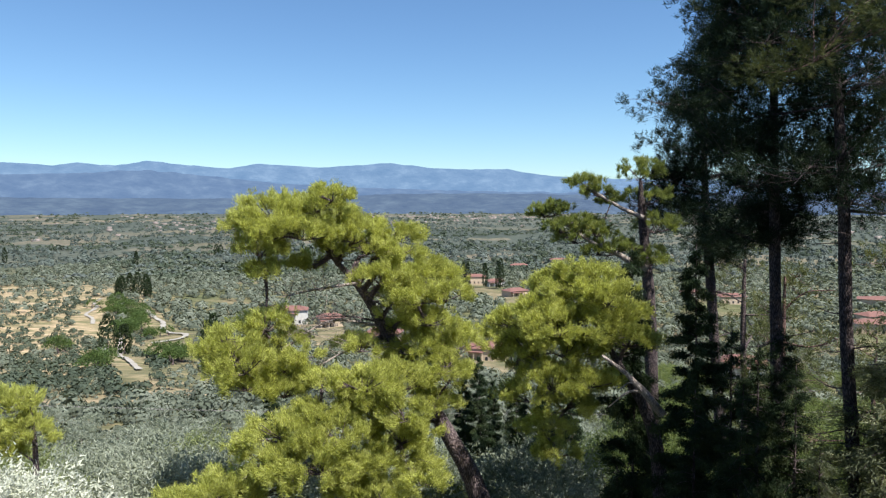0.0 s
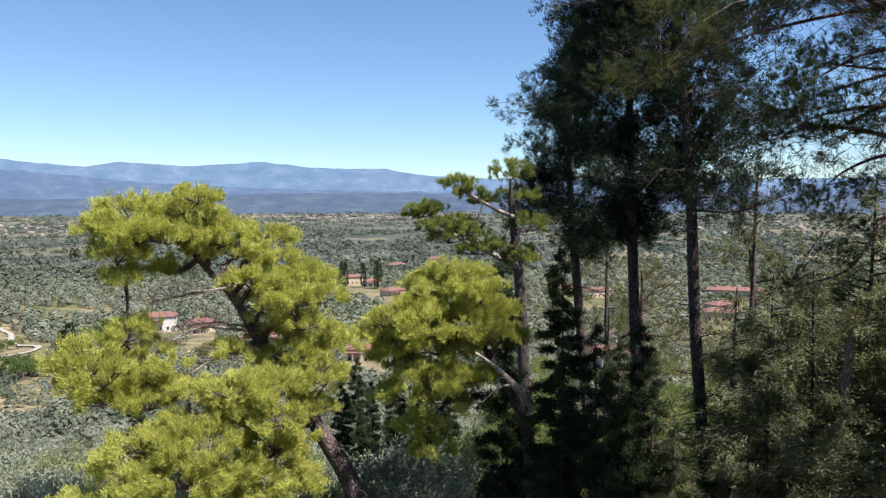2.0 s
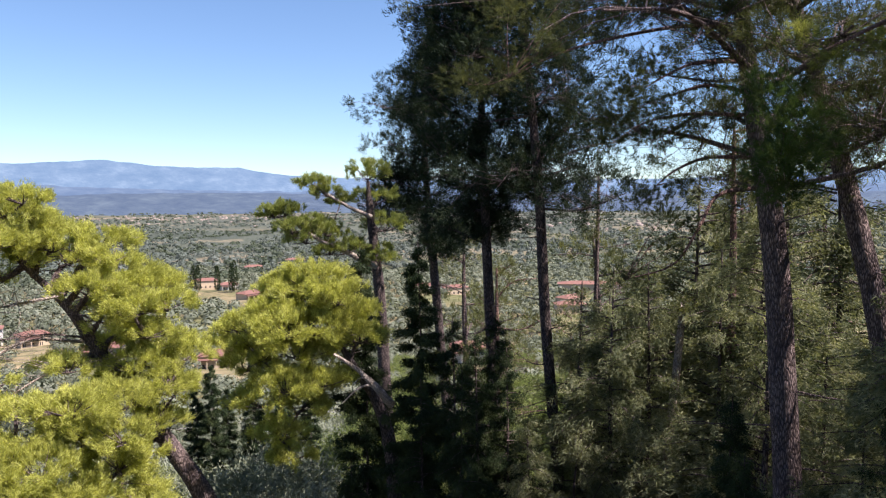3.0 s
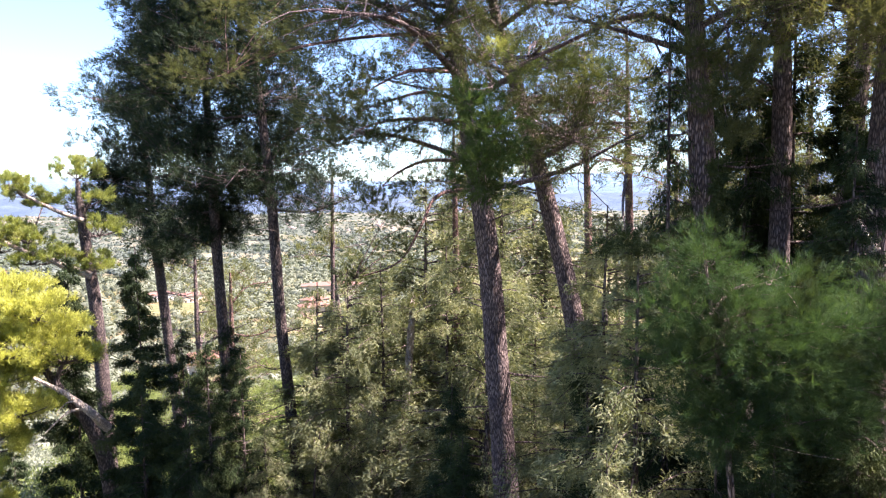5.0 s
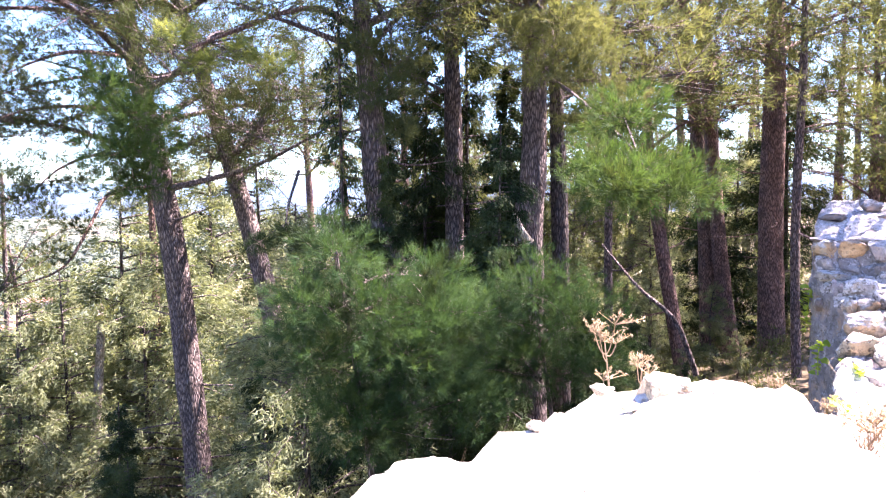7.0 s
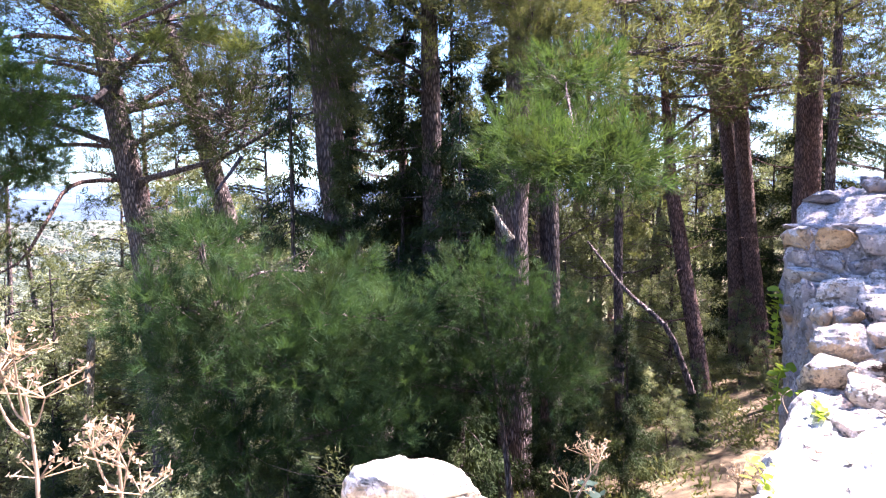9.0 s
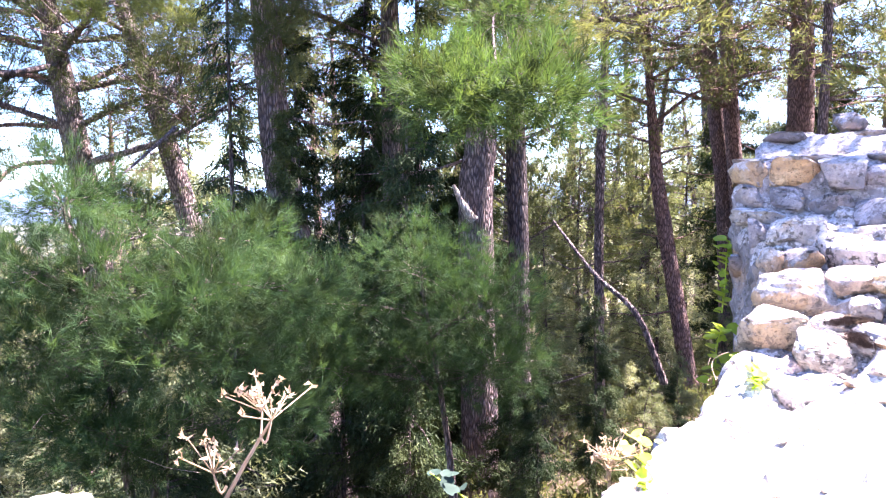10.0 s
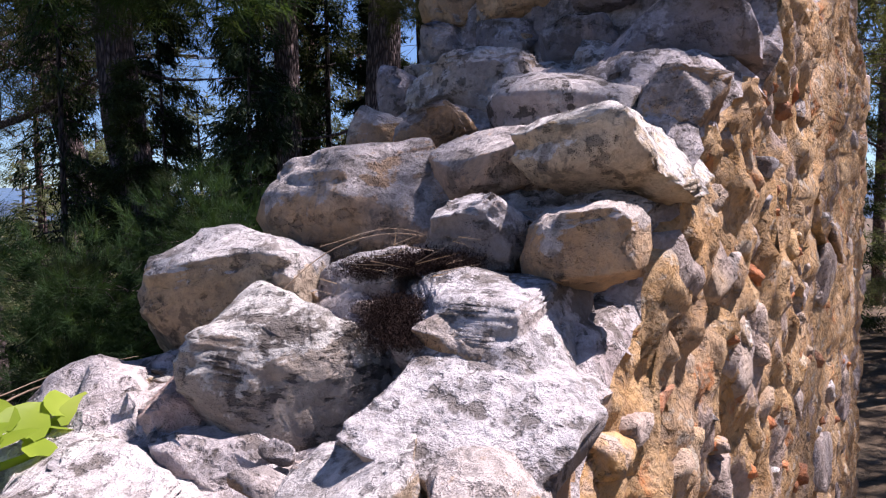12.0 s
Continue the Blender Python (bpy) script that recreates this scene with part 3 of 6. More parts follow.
def rock_mesh(name, seed, block=0.45, rough=0.14, level=3, strata=0.0, pits=0.0):
    """A unit rock, one metre across, between a ball and a block, broken by planes, chipped and pitted."""
    bm = bmesh.new()
    bmesh.ops.create_icosphere(bm, subdivisions=level, radius=1.0)
    rng = random.Random(seed)
    cuts = [(Vector((rng.gauss(0, 1), rng.gauss(0, 1), rng.gauss(0, 0.8))).normalized(), rng.uniform(0.33, 0.5)) for _ in range(10)]
    off = Vector((seed * 3.7, seed * 1.3, seed * 2.1))
    for vert in bm.verts:
        p = vert.co.copy()
        q = Vector([math.copysign(abs(c) ** block, c) for c in p]) * 0.5
        for way, dist in cuts:
            over = q.dot(way) - dist
            if over > 0:
                q -= way * over * 0.95
        k = noise.fractal(q * 2.2 + off, 0.9, 2.1, 3) * rough
        if level > 3:
            k += (abs(noise.noise(q * 5.5 + off)) - 0.25) * rough * 0.55 + noise.fractal(q * 14 + off, 0.7, 2.1, 3) * rough * 0.16
        if pits:
            near = noise.voronoi(Vector((q.x, q.y, q.z * (2.2 if strata else 1.0))) * 11 + off)[0][0]
            k -= pits * max(0.0, 0.42 - near) * 2.4 * max(0.0, noise.noise(q * 3.0 + off) + 0.35)
        if strata:
            k += strata * noise.fractal(Vector((q.x * 1.5, q.y * 1.5, q.z * 13)) + off, 0.8, 2.0, 3)
        vert.co = q * (1 + k)
    me = bpy.data.meshes.new(name)
    bm.to_mesh(me)
    bm.free()
    me.polygons.foreach_set("use_smooth", np.ones(len(me.polygons), bool))
    return me


STONE_KINDS = {"f": LIME_SHADE, "h": LIME_OCHRE, "w": LIME_WHITE, "g": LIME_GREY, "l": LIME_LICHEN, "s": LIME_STREAK, "o": LIME_OCHRE, "b": LIME_SHADE, "r": BRICK, "p": PINK, "m": MORTAR, "c": LIME_LILAC}
SMALL_ROCKS = {}
for key, material in STONE_KINDS.items():
    SMALL_ROCKS[key] = [rock_mesh("stone", 50 + i + ord(key) % 19, 0.4 + 0.1 * i, 0.3, 3) for i in range(4)]
    for me in SMALL_ROCKS[key]:
        me.materials.append(material)


def stone(wall, kind, place, size, turn=0.0, tilt=0.0, pick=0, label=""):
    """A small stone out of a stock of shapes: size along the wall's x, y and z in metres."""
    ob = child("stone", SMALL_ROCKS[kind][pick % 4], wall, label)
    ob.matrix_local = pose(*place, tilt, tilt * 0.6, turn) @ Matrix.Diagonal((*size, 1))
    return ob


LABELS = {"w": "bleached limestone block with grey crust", "o": "brown limestone block with grey crust", "l": "lichen-spotted limestone", "s": "layered grey limestone", "p": "broken pink brick", "h": "ochre-stained squared stone"}


def course(wall, stones, seed, lean=0.0):
    """Large stones of one course, each with a shape of its own; lean tips their tops towards the broken end."""
    for i, (kind, place, size, turn, tilt) in enumerate(stones):
        me = rock_mesh("stone", seed * 17 + i * 3 + 1, 0.16 if kind in "fhb" else 0.42, 0.06 if kind in "fhb" else 0.14, 5, 0.02 if kind == "s" else 0.0, {"s": 0.13, "l": 0.07, "w": 0.05, "g": 0.05}.get(kind, 0.02))
        me.materials.append(STONE_KINDS[kind])
        ob = child("stone", me, wall, LABELS.get(kind, ""))
        ob.matrix_local = pose(*place, tilt, tilt * 0.6 - lean, turn) @ Matrix.Diagonal((*size, 1)) @ Matrix.Scale(0.97, 4)


wall = build_wall()
rng = random.Random(4)
# the stepped, broken end, course by course from below
course(wall, (("w", (6.87, -1.57, 3.67), (0.2, 0.2, 0.16), 8, -3), ("g", (7.0, -1.61, 3.75), (0.22, 0.24, 0.11), 7, 6), ("o", (6.91, -1.69, 3.71), (0.1, 0.1, 0.1), 13, -6), ("p", (6.95, -1.3, 3.738), (0.085, 0.085, 0.07), -5, 2),
              ("w", (6.96, -1.18, 3.742), (0.08, 0.08, 0.054), 4, 3), ("g", (6.84, -1.33, 3.665), (0.2, 0.22, 0.09), 20, 3)), 1, 14)
course(wall, (("w", (7.12, -1.215, 3.832), (0.24, 0.27, 0.2), 9, -5), ("s", (7.03, -1.405, 3.768), (0.2, 0.205, 0.19), -2, -1)), 2, 22)
course(wall, (("g", (7.12, -1.585, 3.815), (0.23, 0.24, 0.11), 5, 1), ("o", (7.06, -1.58, 3.825), (0.08, 0.09, 0.05), -9, 3),
              ("g", (7.17, -1.4, 3.862), (0.13, 0.14, 0.06), 11, -3)), 9, 12)
course(wall, (("o", (7.32, -1.29, 3.953), (0.26, 0.29, 0.19), -9, -3), ("g", (7.22, -1.53, 3.918), (0.11, 0.12, 0.105), 4, 0), ("o", (7.2, -1.655, 3.9), (0.13, 0.14, 0.105), -7, -4), ("o", (7.35, -1.47, 4.0), (0.19, 0.2, 0.125), -13, -5),
              ("w", (7.37, -1.63, 4.01), (0.25, 0.25, 0.14), -5, -8)), 3, 3)
course(wall, (("o", (7.46, -1.18, 4.072), (0.11, 0.11, 0.123), -9, 4), ("h", (7.48, -1.3, 4.074), (0.18, 0.19, 0.11), 11, 1), ("l", (7.56, -1.49, 4.108), (0.26, 0.29, 0.15), 6, 3), ("o", (7.51, -1.69, 4.1), (0.16, 0.16, 0.12), -14, -5),
              ("g", (7.68, -1.26, 4.186), (0.22, 0.25, 0.13), -1, -1), ("f", (7.67, -1.11, 4.18), (0.1, 0.09, 0.14), -1, -2)), 4, 0)
# the standing end above the steps
course(wall, (("b", (7.86, -1.61, 4.255), (0.25, 0.3, 0.18), 8, 0), ("f", (7.97, -1.38, 4.3), (0.22, 0.23, 0.105), -4, 2), ("b", (7.97, -1.2, 4.335), (0.18, 0.18, 0.12), -3, 0), ("b", (7.97, -1.03, 4.345), (0.16, 0.17, 0.12), 3, 1),
              ("g", (7.9, -1.08, 4.24), (0.2, 0.26, 0.1), -2, 2), ("f", (7.95, -1.03, 4.13), (0.2, 0.18, 0.13), 3, 0), ("f", (7.92, -1.04, 4.0), (0.2, 0.18, 0.14), -3, 0)), 5)
course(wall, (("h", (8.0, -1.02, 4.467), (0.22, 0.2, 0.155), -4, 2), ("h", (8.0, -1.23, 4.453), (0.22, 0.25, 0.16), 5, -1), ("f", (8.0, -1.43, 4.44), (0.22, 0.2, 0.175), -3, -2), ("f", (8.0, -1.64, 4.413), (0.22, 0.3, 0.16), -5, 3)), 6)
course(wall, (("f", (8.2, -1.05, 4.51), (0.32, 0.26, 0.07), 3, 1), ("f", (8.2, -1.36, 4.51), (0.3, 0.34, 0.06), -3, 2), ("f", (8.18, -1.66, 4.5), (0.3, 0.26, 0.07), -6, 1), ("f", (8.95, -1.13, 4.69), (0.3, 0.3, 0.08), 5, 1), ("f", (9.0, -1.5, 4.69), (0.34, 0.4, 0.07), -4, 0), ("b", (9.23, -1.44, 4.79), (0.22, 0.2, 0.14), 12, 4)), 7)
# boulders on the wall top
course(wall, (("w", (4.43, -0.56, 4.035), (0.3, 0.25, 0.23), -30, 5), ("w", (4.66, -0.72, 3.92), (0.2, 0.17, 0.14), 50, 0), ("w", (3.14, -0.54, 4.42), (0.12, 0.13, 0.1), 20, 4), ("w", (6.25, -1.1, 3.62), (0.18, 0.14, 0.13), 10, 0), ("g", (6.05, -1.14, 3.63), (0.16, 0.16, 0.1), 60, 0)), 8)
# small fillers between them
for _ in range(110):
    x = rng.uniform(6.85, 7.95)
    y = rng.uniform(float(outer_y(x)) - 0.04, float(inner_y(x)) + 0.04)
    w = rng.uniform(0.02, 0.065)
    stone(wall, rng.choice("wggoocs"), (x, y, float(top_z(x, y)) - 0.004), (w * 1.3, w * rng.uniform(0.7, 1.7), w * rng.uniform(0.35, 0.7)), rng.uniform(0, 180), rng.uniform(-25, 25), rng.randrange(4))
# inner face: rubble and brick bits bedded in mortar
for x0, x1, z0, z1, n in ((6.6, 8.6, 3.05, 4.6, 300), (8.6, 10.5, 2.8, 4.9, 90), (10.5, 13.5, 2.5, 5.4, 60)):
    for _ in range(n):
        x, zz = rng.uniform(x0, x1), rng.uniform(z0, z1)
        if zz > float(top_z(x, -1.6)) - 0.03:
            continue
        w = rng.choice((0.035, 0.05, 0.06, 0.08, 0.11, 0.14)) * (1.0 if x < 8.6 else 1.5)
        kind = rng.choice("ommmcccccgwrrr")
        if kind in "rw":
            w = min(w, 0.055)
        stone(wall, kind, (x, float(inner_y(x)) + rng.uniform(0.02, 0.045), zz), (w * rng.uniform(1.0, 1.7), 0.075 + 0.1 * w, w * rng.uniform(0.6, 1.15)), rng.uniform(-12, 12), rng.uniform(-22, 22), rng.randrange(4))
# loose chips on the wall top
for _ in range(90):
    x = rng.uniform(2.4, 6.9)
    y = rng.uniform(float(inner_y(x)) + 0.05, float(outer_y(x)) - 0.05)
    w = rng.uniform(0.015, 0.05)
    stone(wall, rng.choice("wwwgo"), (x, y, float(top_z(x, y)) + 0.0), (w, w * rng.uniform(0.7, 1.3), w * 0.5), rng.uniform(0, 180), rng.uniform(-15, 15), rng.randrange(4))


# ---- trees ----
def trunk_mesh(points, radii, sides=14, n=26, seed=0):
    line = smooth_line(points, n)
    r = np.interp(np.linspace(0, 1, n), np.linspace(0, 1, len(radii)), radii)
    v, f = sweep(line, r, sides, 0.05, seed)
    return mesh_np("trunk", v, f, BARK, True), line


def limb_arrays(rng, start, end, r0, twigs, reach, droop=0.0):
    """A limb from start to end with side twigs; returns tube arrays and twig tips."""
    start, end = np.array(start, float), np.array(end, float)
    d = end - start
    length = np.linalg.norm(d)
    bend = rng.normal(size=3) * 0.07 * length
    mid = start + d * 0.5 + bend + [0, 0, 0.06 * length - droop * length * 0.2]
    line = smooth_line([start, mid, end], 9)
    pieces = [sweep(line, np.linspace(r0, r0 * 0.25, 9), 6, 0.06, int(rng.integers(1e6)))]
    tips, ways = [], []
    for _ in range(twigs):
        k = rng.uniform(0.3, 1.0)
        p = line[min(8, int(k * 8))]
        q = p + rng.normal(size=3) * reach * [1, 1, 0.55] + [0, 0, reach * 0.25]
        tw = smooth_line([p, (p + q) / 2 + rng.normal(size=3) * reach * 0.12, q], 4)
        pieces.append(sweep(tw, np.linspace(r0 * 0.22, r0 * 0.07, 4), 3))
        tips.append(q)
        ways.append(unit(q - p) + [0, 0, 0.5])
    v, f = join(pieces)
    return v, f, np.array(tips), np.array(ways)


def pine(points, radii, crown_from, crown_radius, limbs, seed, needle=NEEDLE, bark=BARK, needles=9, length=0.2, width=0.022,
         twigs=20, per_tip=5, dead=5, label="", lean_out=None, top=1.0):
    """A tall pine: trunk, limbs with twigs, a crown of needle tufts, and bare dead stubs low down."""
    rng = np.random.default_rng(seed)
    base = Vector(points[0])
    tree = tagged(new("pine_tree"), label or "tall pine with bare grey trunk and open crown", "pine tree", "pines on the hillside")
    tree.location = base
    pts = [np.array(p) - np.array(base) for p in points]
    me, line = trunk_mesh(pts, radii, seed=seed)
    me.materials[0] = bark
    child("trunk", me, tree)
    hs = line[:, 2]
    height = hs[-1]
    tips, ways = [], []
    for i in range(limbs):
        h = crown_from + (height * top - crown_from) * (i + rng.uniform(0, 0.9)) / limbs
        j = int(np.argmin(np.abs(hs - h)))
        t = (h - crown_from) / max(0.1, height - crown_from)
        reach = crown_radius * (0.5 + 0.6 * math.sin(math.pi * min(1, 0.2 + 0.75 * t))) * rng.uniform(0.7, 1.1)
        a = rng.uniform(0, 2 * math.pi)
        way = unit(np.array([math.cos(a), math.sin(a), rng.uniform(-0.05, 0.5)]))
        if lean_out is not None:
            way[:2] += np.array(lean_out) * rng.uniform(0, 1)
        v, f, tp, wy = limb_arrays(rng, line[j], line[j] + way * reach, radii[0] * rng.uniform(0.16, 0.28), twigs, reach * 0.3)
        limb = mesh_np("branch", v, f, bark, True)
        child("branch", limb, tree)
        tips.append(tp)
        ways.append(wy)
    for i in range(dead):
        h = rng.uniform(0.25, 0.95) * crown_from + 0.3
        j = int(np.argmin(np.abs(hs - h)))
        a = rng.uniform(0, 2 * math.pi)
        end = line[j] + np.array([math.cos(a), math.sin(a), rng.uniform(-0.3, 0.25)]) * rng.uniform(0.5, 2.2)
        v, f, _, _ = limb_arrays(rng, line[j], end, 0.03, 3, 0.3, 0.6)
        child("dead_branch", mesh_np("dead_branch", v, f, bark, True), tree, "bare grey dead branch")
    tips, ways = np.concatenate(tips), np.concatenate(ways)
    c = np.repeat(tips, per_tip, 0) + rng.normal(size=(len(tips) * per_tip, 3)) * 0.16
    v, f = tufts(rng, c, np.repeat(ways, per_tip, 0), needles, length, width, 0.75, 0.05)
    child("crown", mesh_np("crown", v, f, needle), tree, "clustered green needle tufts")
    return tree


def cushion_pine(name, label, trunk_points, radii, clumps, seed, needle, density=330, needles=9, length=0.125, width=0.015, depth=1.2, bare=(), bark=BARK):
    """A pine whose crown is a heap of separate cushions: (x, y, z, radius)."""
    rng = np.random.default_rng(seed)
    base = np.array(trunk_points[0], float)
    tree = tagged(new(name), label, "pine tree", "pines on the hillside")
    tree.location = base
    me, line = trunk_mesh([np.array(p) - base for p in trunk_points], radii, seed=seed)
    me.materials[0] = bark
    child("trunk", me, tree)
    cs, ws, hubs = [], [], []
    for x, y, zc, r in clumps:
        r *= 1.12
        c = np.array([x, y + rng.uniform(-1, 1) * depth, zc]) - base
        nodes = np.concatenate([line, np.array(hubs)]) if hubs else line
        j = int(np.argmin(np.linalg.norm(nodes - c + [0, 0, 0.6], axis=1)))
        v, f, tp, wy = limb_arrays(rng, nodes[j], c - [0, 0, r * 0.35], max(0.03, radii[0] * (0.3 if j < len(line) else 0.16)), 16, r * 0.45)
        child("branch", mesh_np("branch", v, f, BARK, True), tree)
        hubs.append(c - [0, 0, r * 0.35])
        m = max(9, int(30 * r))
        heads = unit(rng.normal(size=(m, 3)))
        heads[:, 2] = np.abs(heads[:, 2]) * 0.95 - 0.22
        knots = c + heads * r * rng.uniform(0.75, 1.25, (m, 1)) * [1.2, 1.2, 0.75]
        n = max(3, int(density * r * r / m))
        shoot = np.repeat(knots, n, 0) + rng.normal(size=(m * n, 3)) * r * [0.17, 0.17, 0.1]
        d = np.repeat(heads, n, 0)
        k = 8
        cs.append(np.repeat(shoot, k, 0) + rng.normal(size=(m * n * k, 3)) * [0.045, 0.045, 0.06])
        ws.append(np.repeat(d * 0.7 + [0, 0, 0.6], k, 0))
        twig = []
        for q in knots[::2]:
            twig.append(sweep(smooth_line([c - [0, 0, r * 0.35], (c + q) / 2 - [0, 0, r * 0.22], q], 5), np.linspace(0.022, 0.007, 5), 4))
        v, f = join(twig)
        tagged(child("branchwork", mesh_np("branchwork", v, f, bark, True), tree), kind="stuff")
    for a, b, r in bare:
        v, f, _, _ = limb_arrays(rng, np.array(a) - base, np.array(b) - base, r, 46, 0.55)
        child("dead_branch", mesh_np("dead_branch", v, f, BARK_PALE if r == 0.05 else BARK, True), tree, "bare grey dead branch")
    v, f = tufts(rng, np.concatenate(cs), np.concatenate(ws), needles, length, width, 0.5, 0.03)
    child("crown", mesh_np("crown", v, f, needle), tree, "bright yellow-green needle cushions")
    return tree


GOLD_TOP = [(-3.1, 20.6, 5.2, 0.42), (-3.3, 20.5, 4.8, 0.48), (-4.0, 20.4, 4.8, 0.64), (-4.8, 20.2, 4.7, 0.69), (-5.3, 20.1, 4.3, 0.58), (-4.7, 20.3, 4.2, 0.64), (-3.9, 20.4, 4.2, 0.64), (-3.0, 20.6, 4.4, 0.48),
            (-5.2, 20.1, 3.7, 0.58), (-5.0, 20.2, 3.1, 0.42), (-2.6, 20.6, 4.1, 0.64), (-1.7, 20.7, 4.0, 0.64), (-1.4, 20.8, 3.6, 0.48), (-2.4, 20.7, 3.6, 0.53), (-4.1, 20.4, 3.2, 0.42), (-3.2, 20.6, 3.7, 0.42)]
GOLD_SHELF = [(-1.8, 20.7, 2.9, 0.58), (-1.1, 20.8, 3.0, 0.69), (-0.3, 20.8, 2.7, 0.64), (0.1, 20.8, 2.3, 0.48), (-0.7, 20.8, 2.3, 0.64), (-1.5, 20.7, 2.3, 0.48), (-0.5, 20.8, 1.6, 0.42), (-1.1, 20.8, 1.8, 0.48),
              (-0.2, 20.8, 1.1, 0.69), (0.4, 20.8, 0.8, 0.48), (-0.7, 20.8, 0.7, 0.64), (-1.2, 20.8, 0.2, 0.53), (0.0, 20.8, 0.3, 0.53), (-2.8, 20.6, 0.8, 0.37), (-2.3, 20.7, 0.9, 0.37), (-1.5, 20.7, 1.2, 0.37)]
GOLD_BOUGH = [(-5.3, 20.1, 1.4, 0.58), (-5.9, 19.9, 1.0, 0.58), (-6.2, 19.9, 0.3, 0.64), (-5.5, 20.1, 0.5, 0.64), (-4.9, 20.2, 0.8, 0.48), (-4.8, 20.2, 0.1, 0.58), (-5.7, 20.0, -0.2, 0.64), (-6.2, 19.9, -0.4, 0.37),
              (-5.2, 20.2, -0.5, 0.53), (-4.2, 20.4, 0.5, 0.37), (-4.0, 20.4, -0.3, 0.42), (-3.4, 20.5, 0.1, 0.37), (-4.6, 20.3, -0.5, 0.42)]
GOLD_LOW = [(-2.4, 20.7, -0.3, 0.64), (-1.5, 20.7, -0.6, 0.74), (-1.1, 20.8, -1.2, 0.53), (-2.2, 20.7, -1.0, 0.64), (-3.0, 20.6, -0.8, 0.53), (-3.7, 20.5, -1.3, 0.58), (-3.0, 20.6, -1.7, 0.69), (-2.2, 20.7, -1.7, 0.64),
            (-1.3, 20.8, -2.2, 0.58), (-4.5, 20.3, -1.7, 0.69), (-5.2, 20.1, -2.4, 0.64), (-4.3, 20.4, -2.5, 0.69), (-3.4, 20.5, -2.4, 0.64), (-2.4, 20.7, -2.7, 0.69), (-1.6, 20.7, -2.9, 0.74), (-0.7, 20.8, -2.2, 0.42),
            (-0.4, 20.8, -2.9, 0.37), (-2.5, 20.6, -3.6, 0.64), (-1.6, 20.7, -3.7, 0.69), (-6.3, 19.8, -3.3, 0.69), (-5.3, 20.1, -3.4, 0.53), (-6.9, 19.6, -3.4, 0.64), (-0.7, 20.8, -3.3, 0.42), (-0.3, 21.6, -1.5, 0.5), (0.2, 21.8, -0.7, 0.45)]
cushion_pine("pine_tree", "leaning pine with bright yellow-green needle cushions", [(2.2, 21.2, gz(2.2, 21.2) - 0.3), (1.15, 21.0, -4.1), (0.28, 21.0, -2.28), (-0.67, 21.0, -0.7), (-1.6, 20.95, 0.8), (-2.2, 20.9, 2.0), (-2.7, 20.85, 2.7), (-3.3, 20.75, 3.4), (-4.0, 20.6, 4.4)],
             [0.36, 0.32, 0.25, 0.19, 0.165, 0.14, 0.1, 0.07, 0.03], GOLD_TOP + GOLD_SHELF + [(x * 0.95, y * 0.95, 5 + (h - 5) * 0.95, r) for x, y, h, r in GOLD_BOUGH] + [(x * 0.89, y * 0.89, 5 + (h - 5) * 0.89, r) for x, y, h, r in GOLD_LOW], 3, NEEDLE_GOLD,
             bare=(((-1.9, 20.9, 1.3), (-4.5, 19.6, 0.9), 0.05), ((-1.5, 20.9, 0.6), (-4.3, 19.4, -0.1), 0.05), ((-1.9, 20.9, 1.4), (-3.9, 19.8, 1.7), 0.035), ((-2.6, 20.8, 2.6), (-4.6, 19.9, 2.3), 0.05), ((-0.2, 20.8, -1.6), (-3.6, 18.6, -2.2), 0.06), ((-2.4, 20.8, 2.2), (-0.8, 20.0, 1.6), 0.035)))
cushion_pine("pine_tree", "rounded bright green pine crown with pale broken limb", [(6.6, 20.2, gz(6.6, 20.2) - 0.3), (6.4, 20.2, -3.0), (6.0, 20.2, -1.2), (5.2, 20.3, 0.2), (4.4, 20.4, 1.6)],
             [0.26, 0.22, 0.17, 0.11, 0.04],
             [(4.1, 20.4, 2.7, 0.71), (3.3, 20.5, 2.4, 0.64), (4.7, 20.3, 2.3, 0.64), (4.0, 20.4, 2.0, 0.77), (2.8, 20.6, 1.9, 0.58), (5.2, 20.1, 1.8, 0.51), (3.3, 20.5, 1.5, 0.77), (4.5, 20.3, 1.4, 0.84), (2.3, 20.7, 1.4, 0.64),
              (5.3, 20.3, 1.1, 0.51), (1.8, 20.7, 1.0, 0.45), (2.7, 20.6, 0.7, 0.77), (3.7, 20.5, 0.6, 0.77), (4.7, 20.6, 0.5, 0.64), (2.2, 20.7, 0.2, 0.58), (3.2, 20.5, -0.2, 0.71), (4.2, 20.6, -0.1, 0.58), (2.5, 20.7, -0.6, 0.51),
              (3.6, 20.5, -1.0, 0.64), (3.1, 20.6, -1.8, 0.51), (4.5, 20.6, -0.6, 0.51), (3.4, 20.5, -2.4, 0.51)], 8, NEEDLE_GOLD, 330, depth=0.8, bark=BARK_SHADED)


def dead_limb(name, label, lines, material=BARK_PALE):
    """A bare weathered limb: (points, base radius) for each fork."""
    base = np.array(lines[0][0][0], float)
    ob = tagged(new(name), label, "branch")
    ob.location = base
    for i, (pts, r) in enumerate(lines):
        v, f = sweep(smooth_line(np.array(pts) - base, 12), np.linspace(r, r * 0.3, 12), 8, 0.12, i)
        child("limb" if i == 0 else "fork", mesh_np("limb", v, f, material, True), ob)


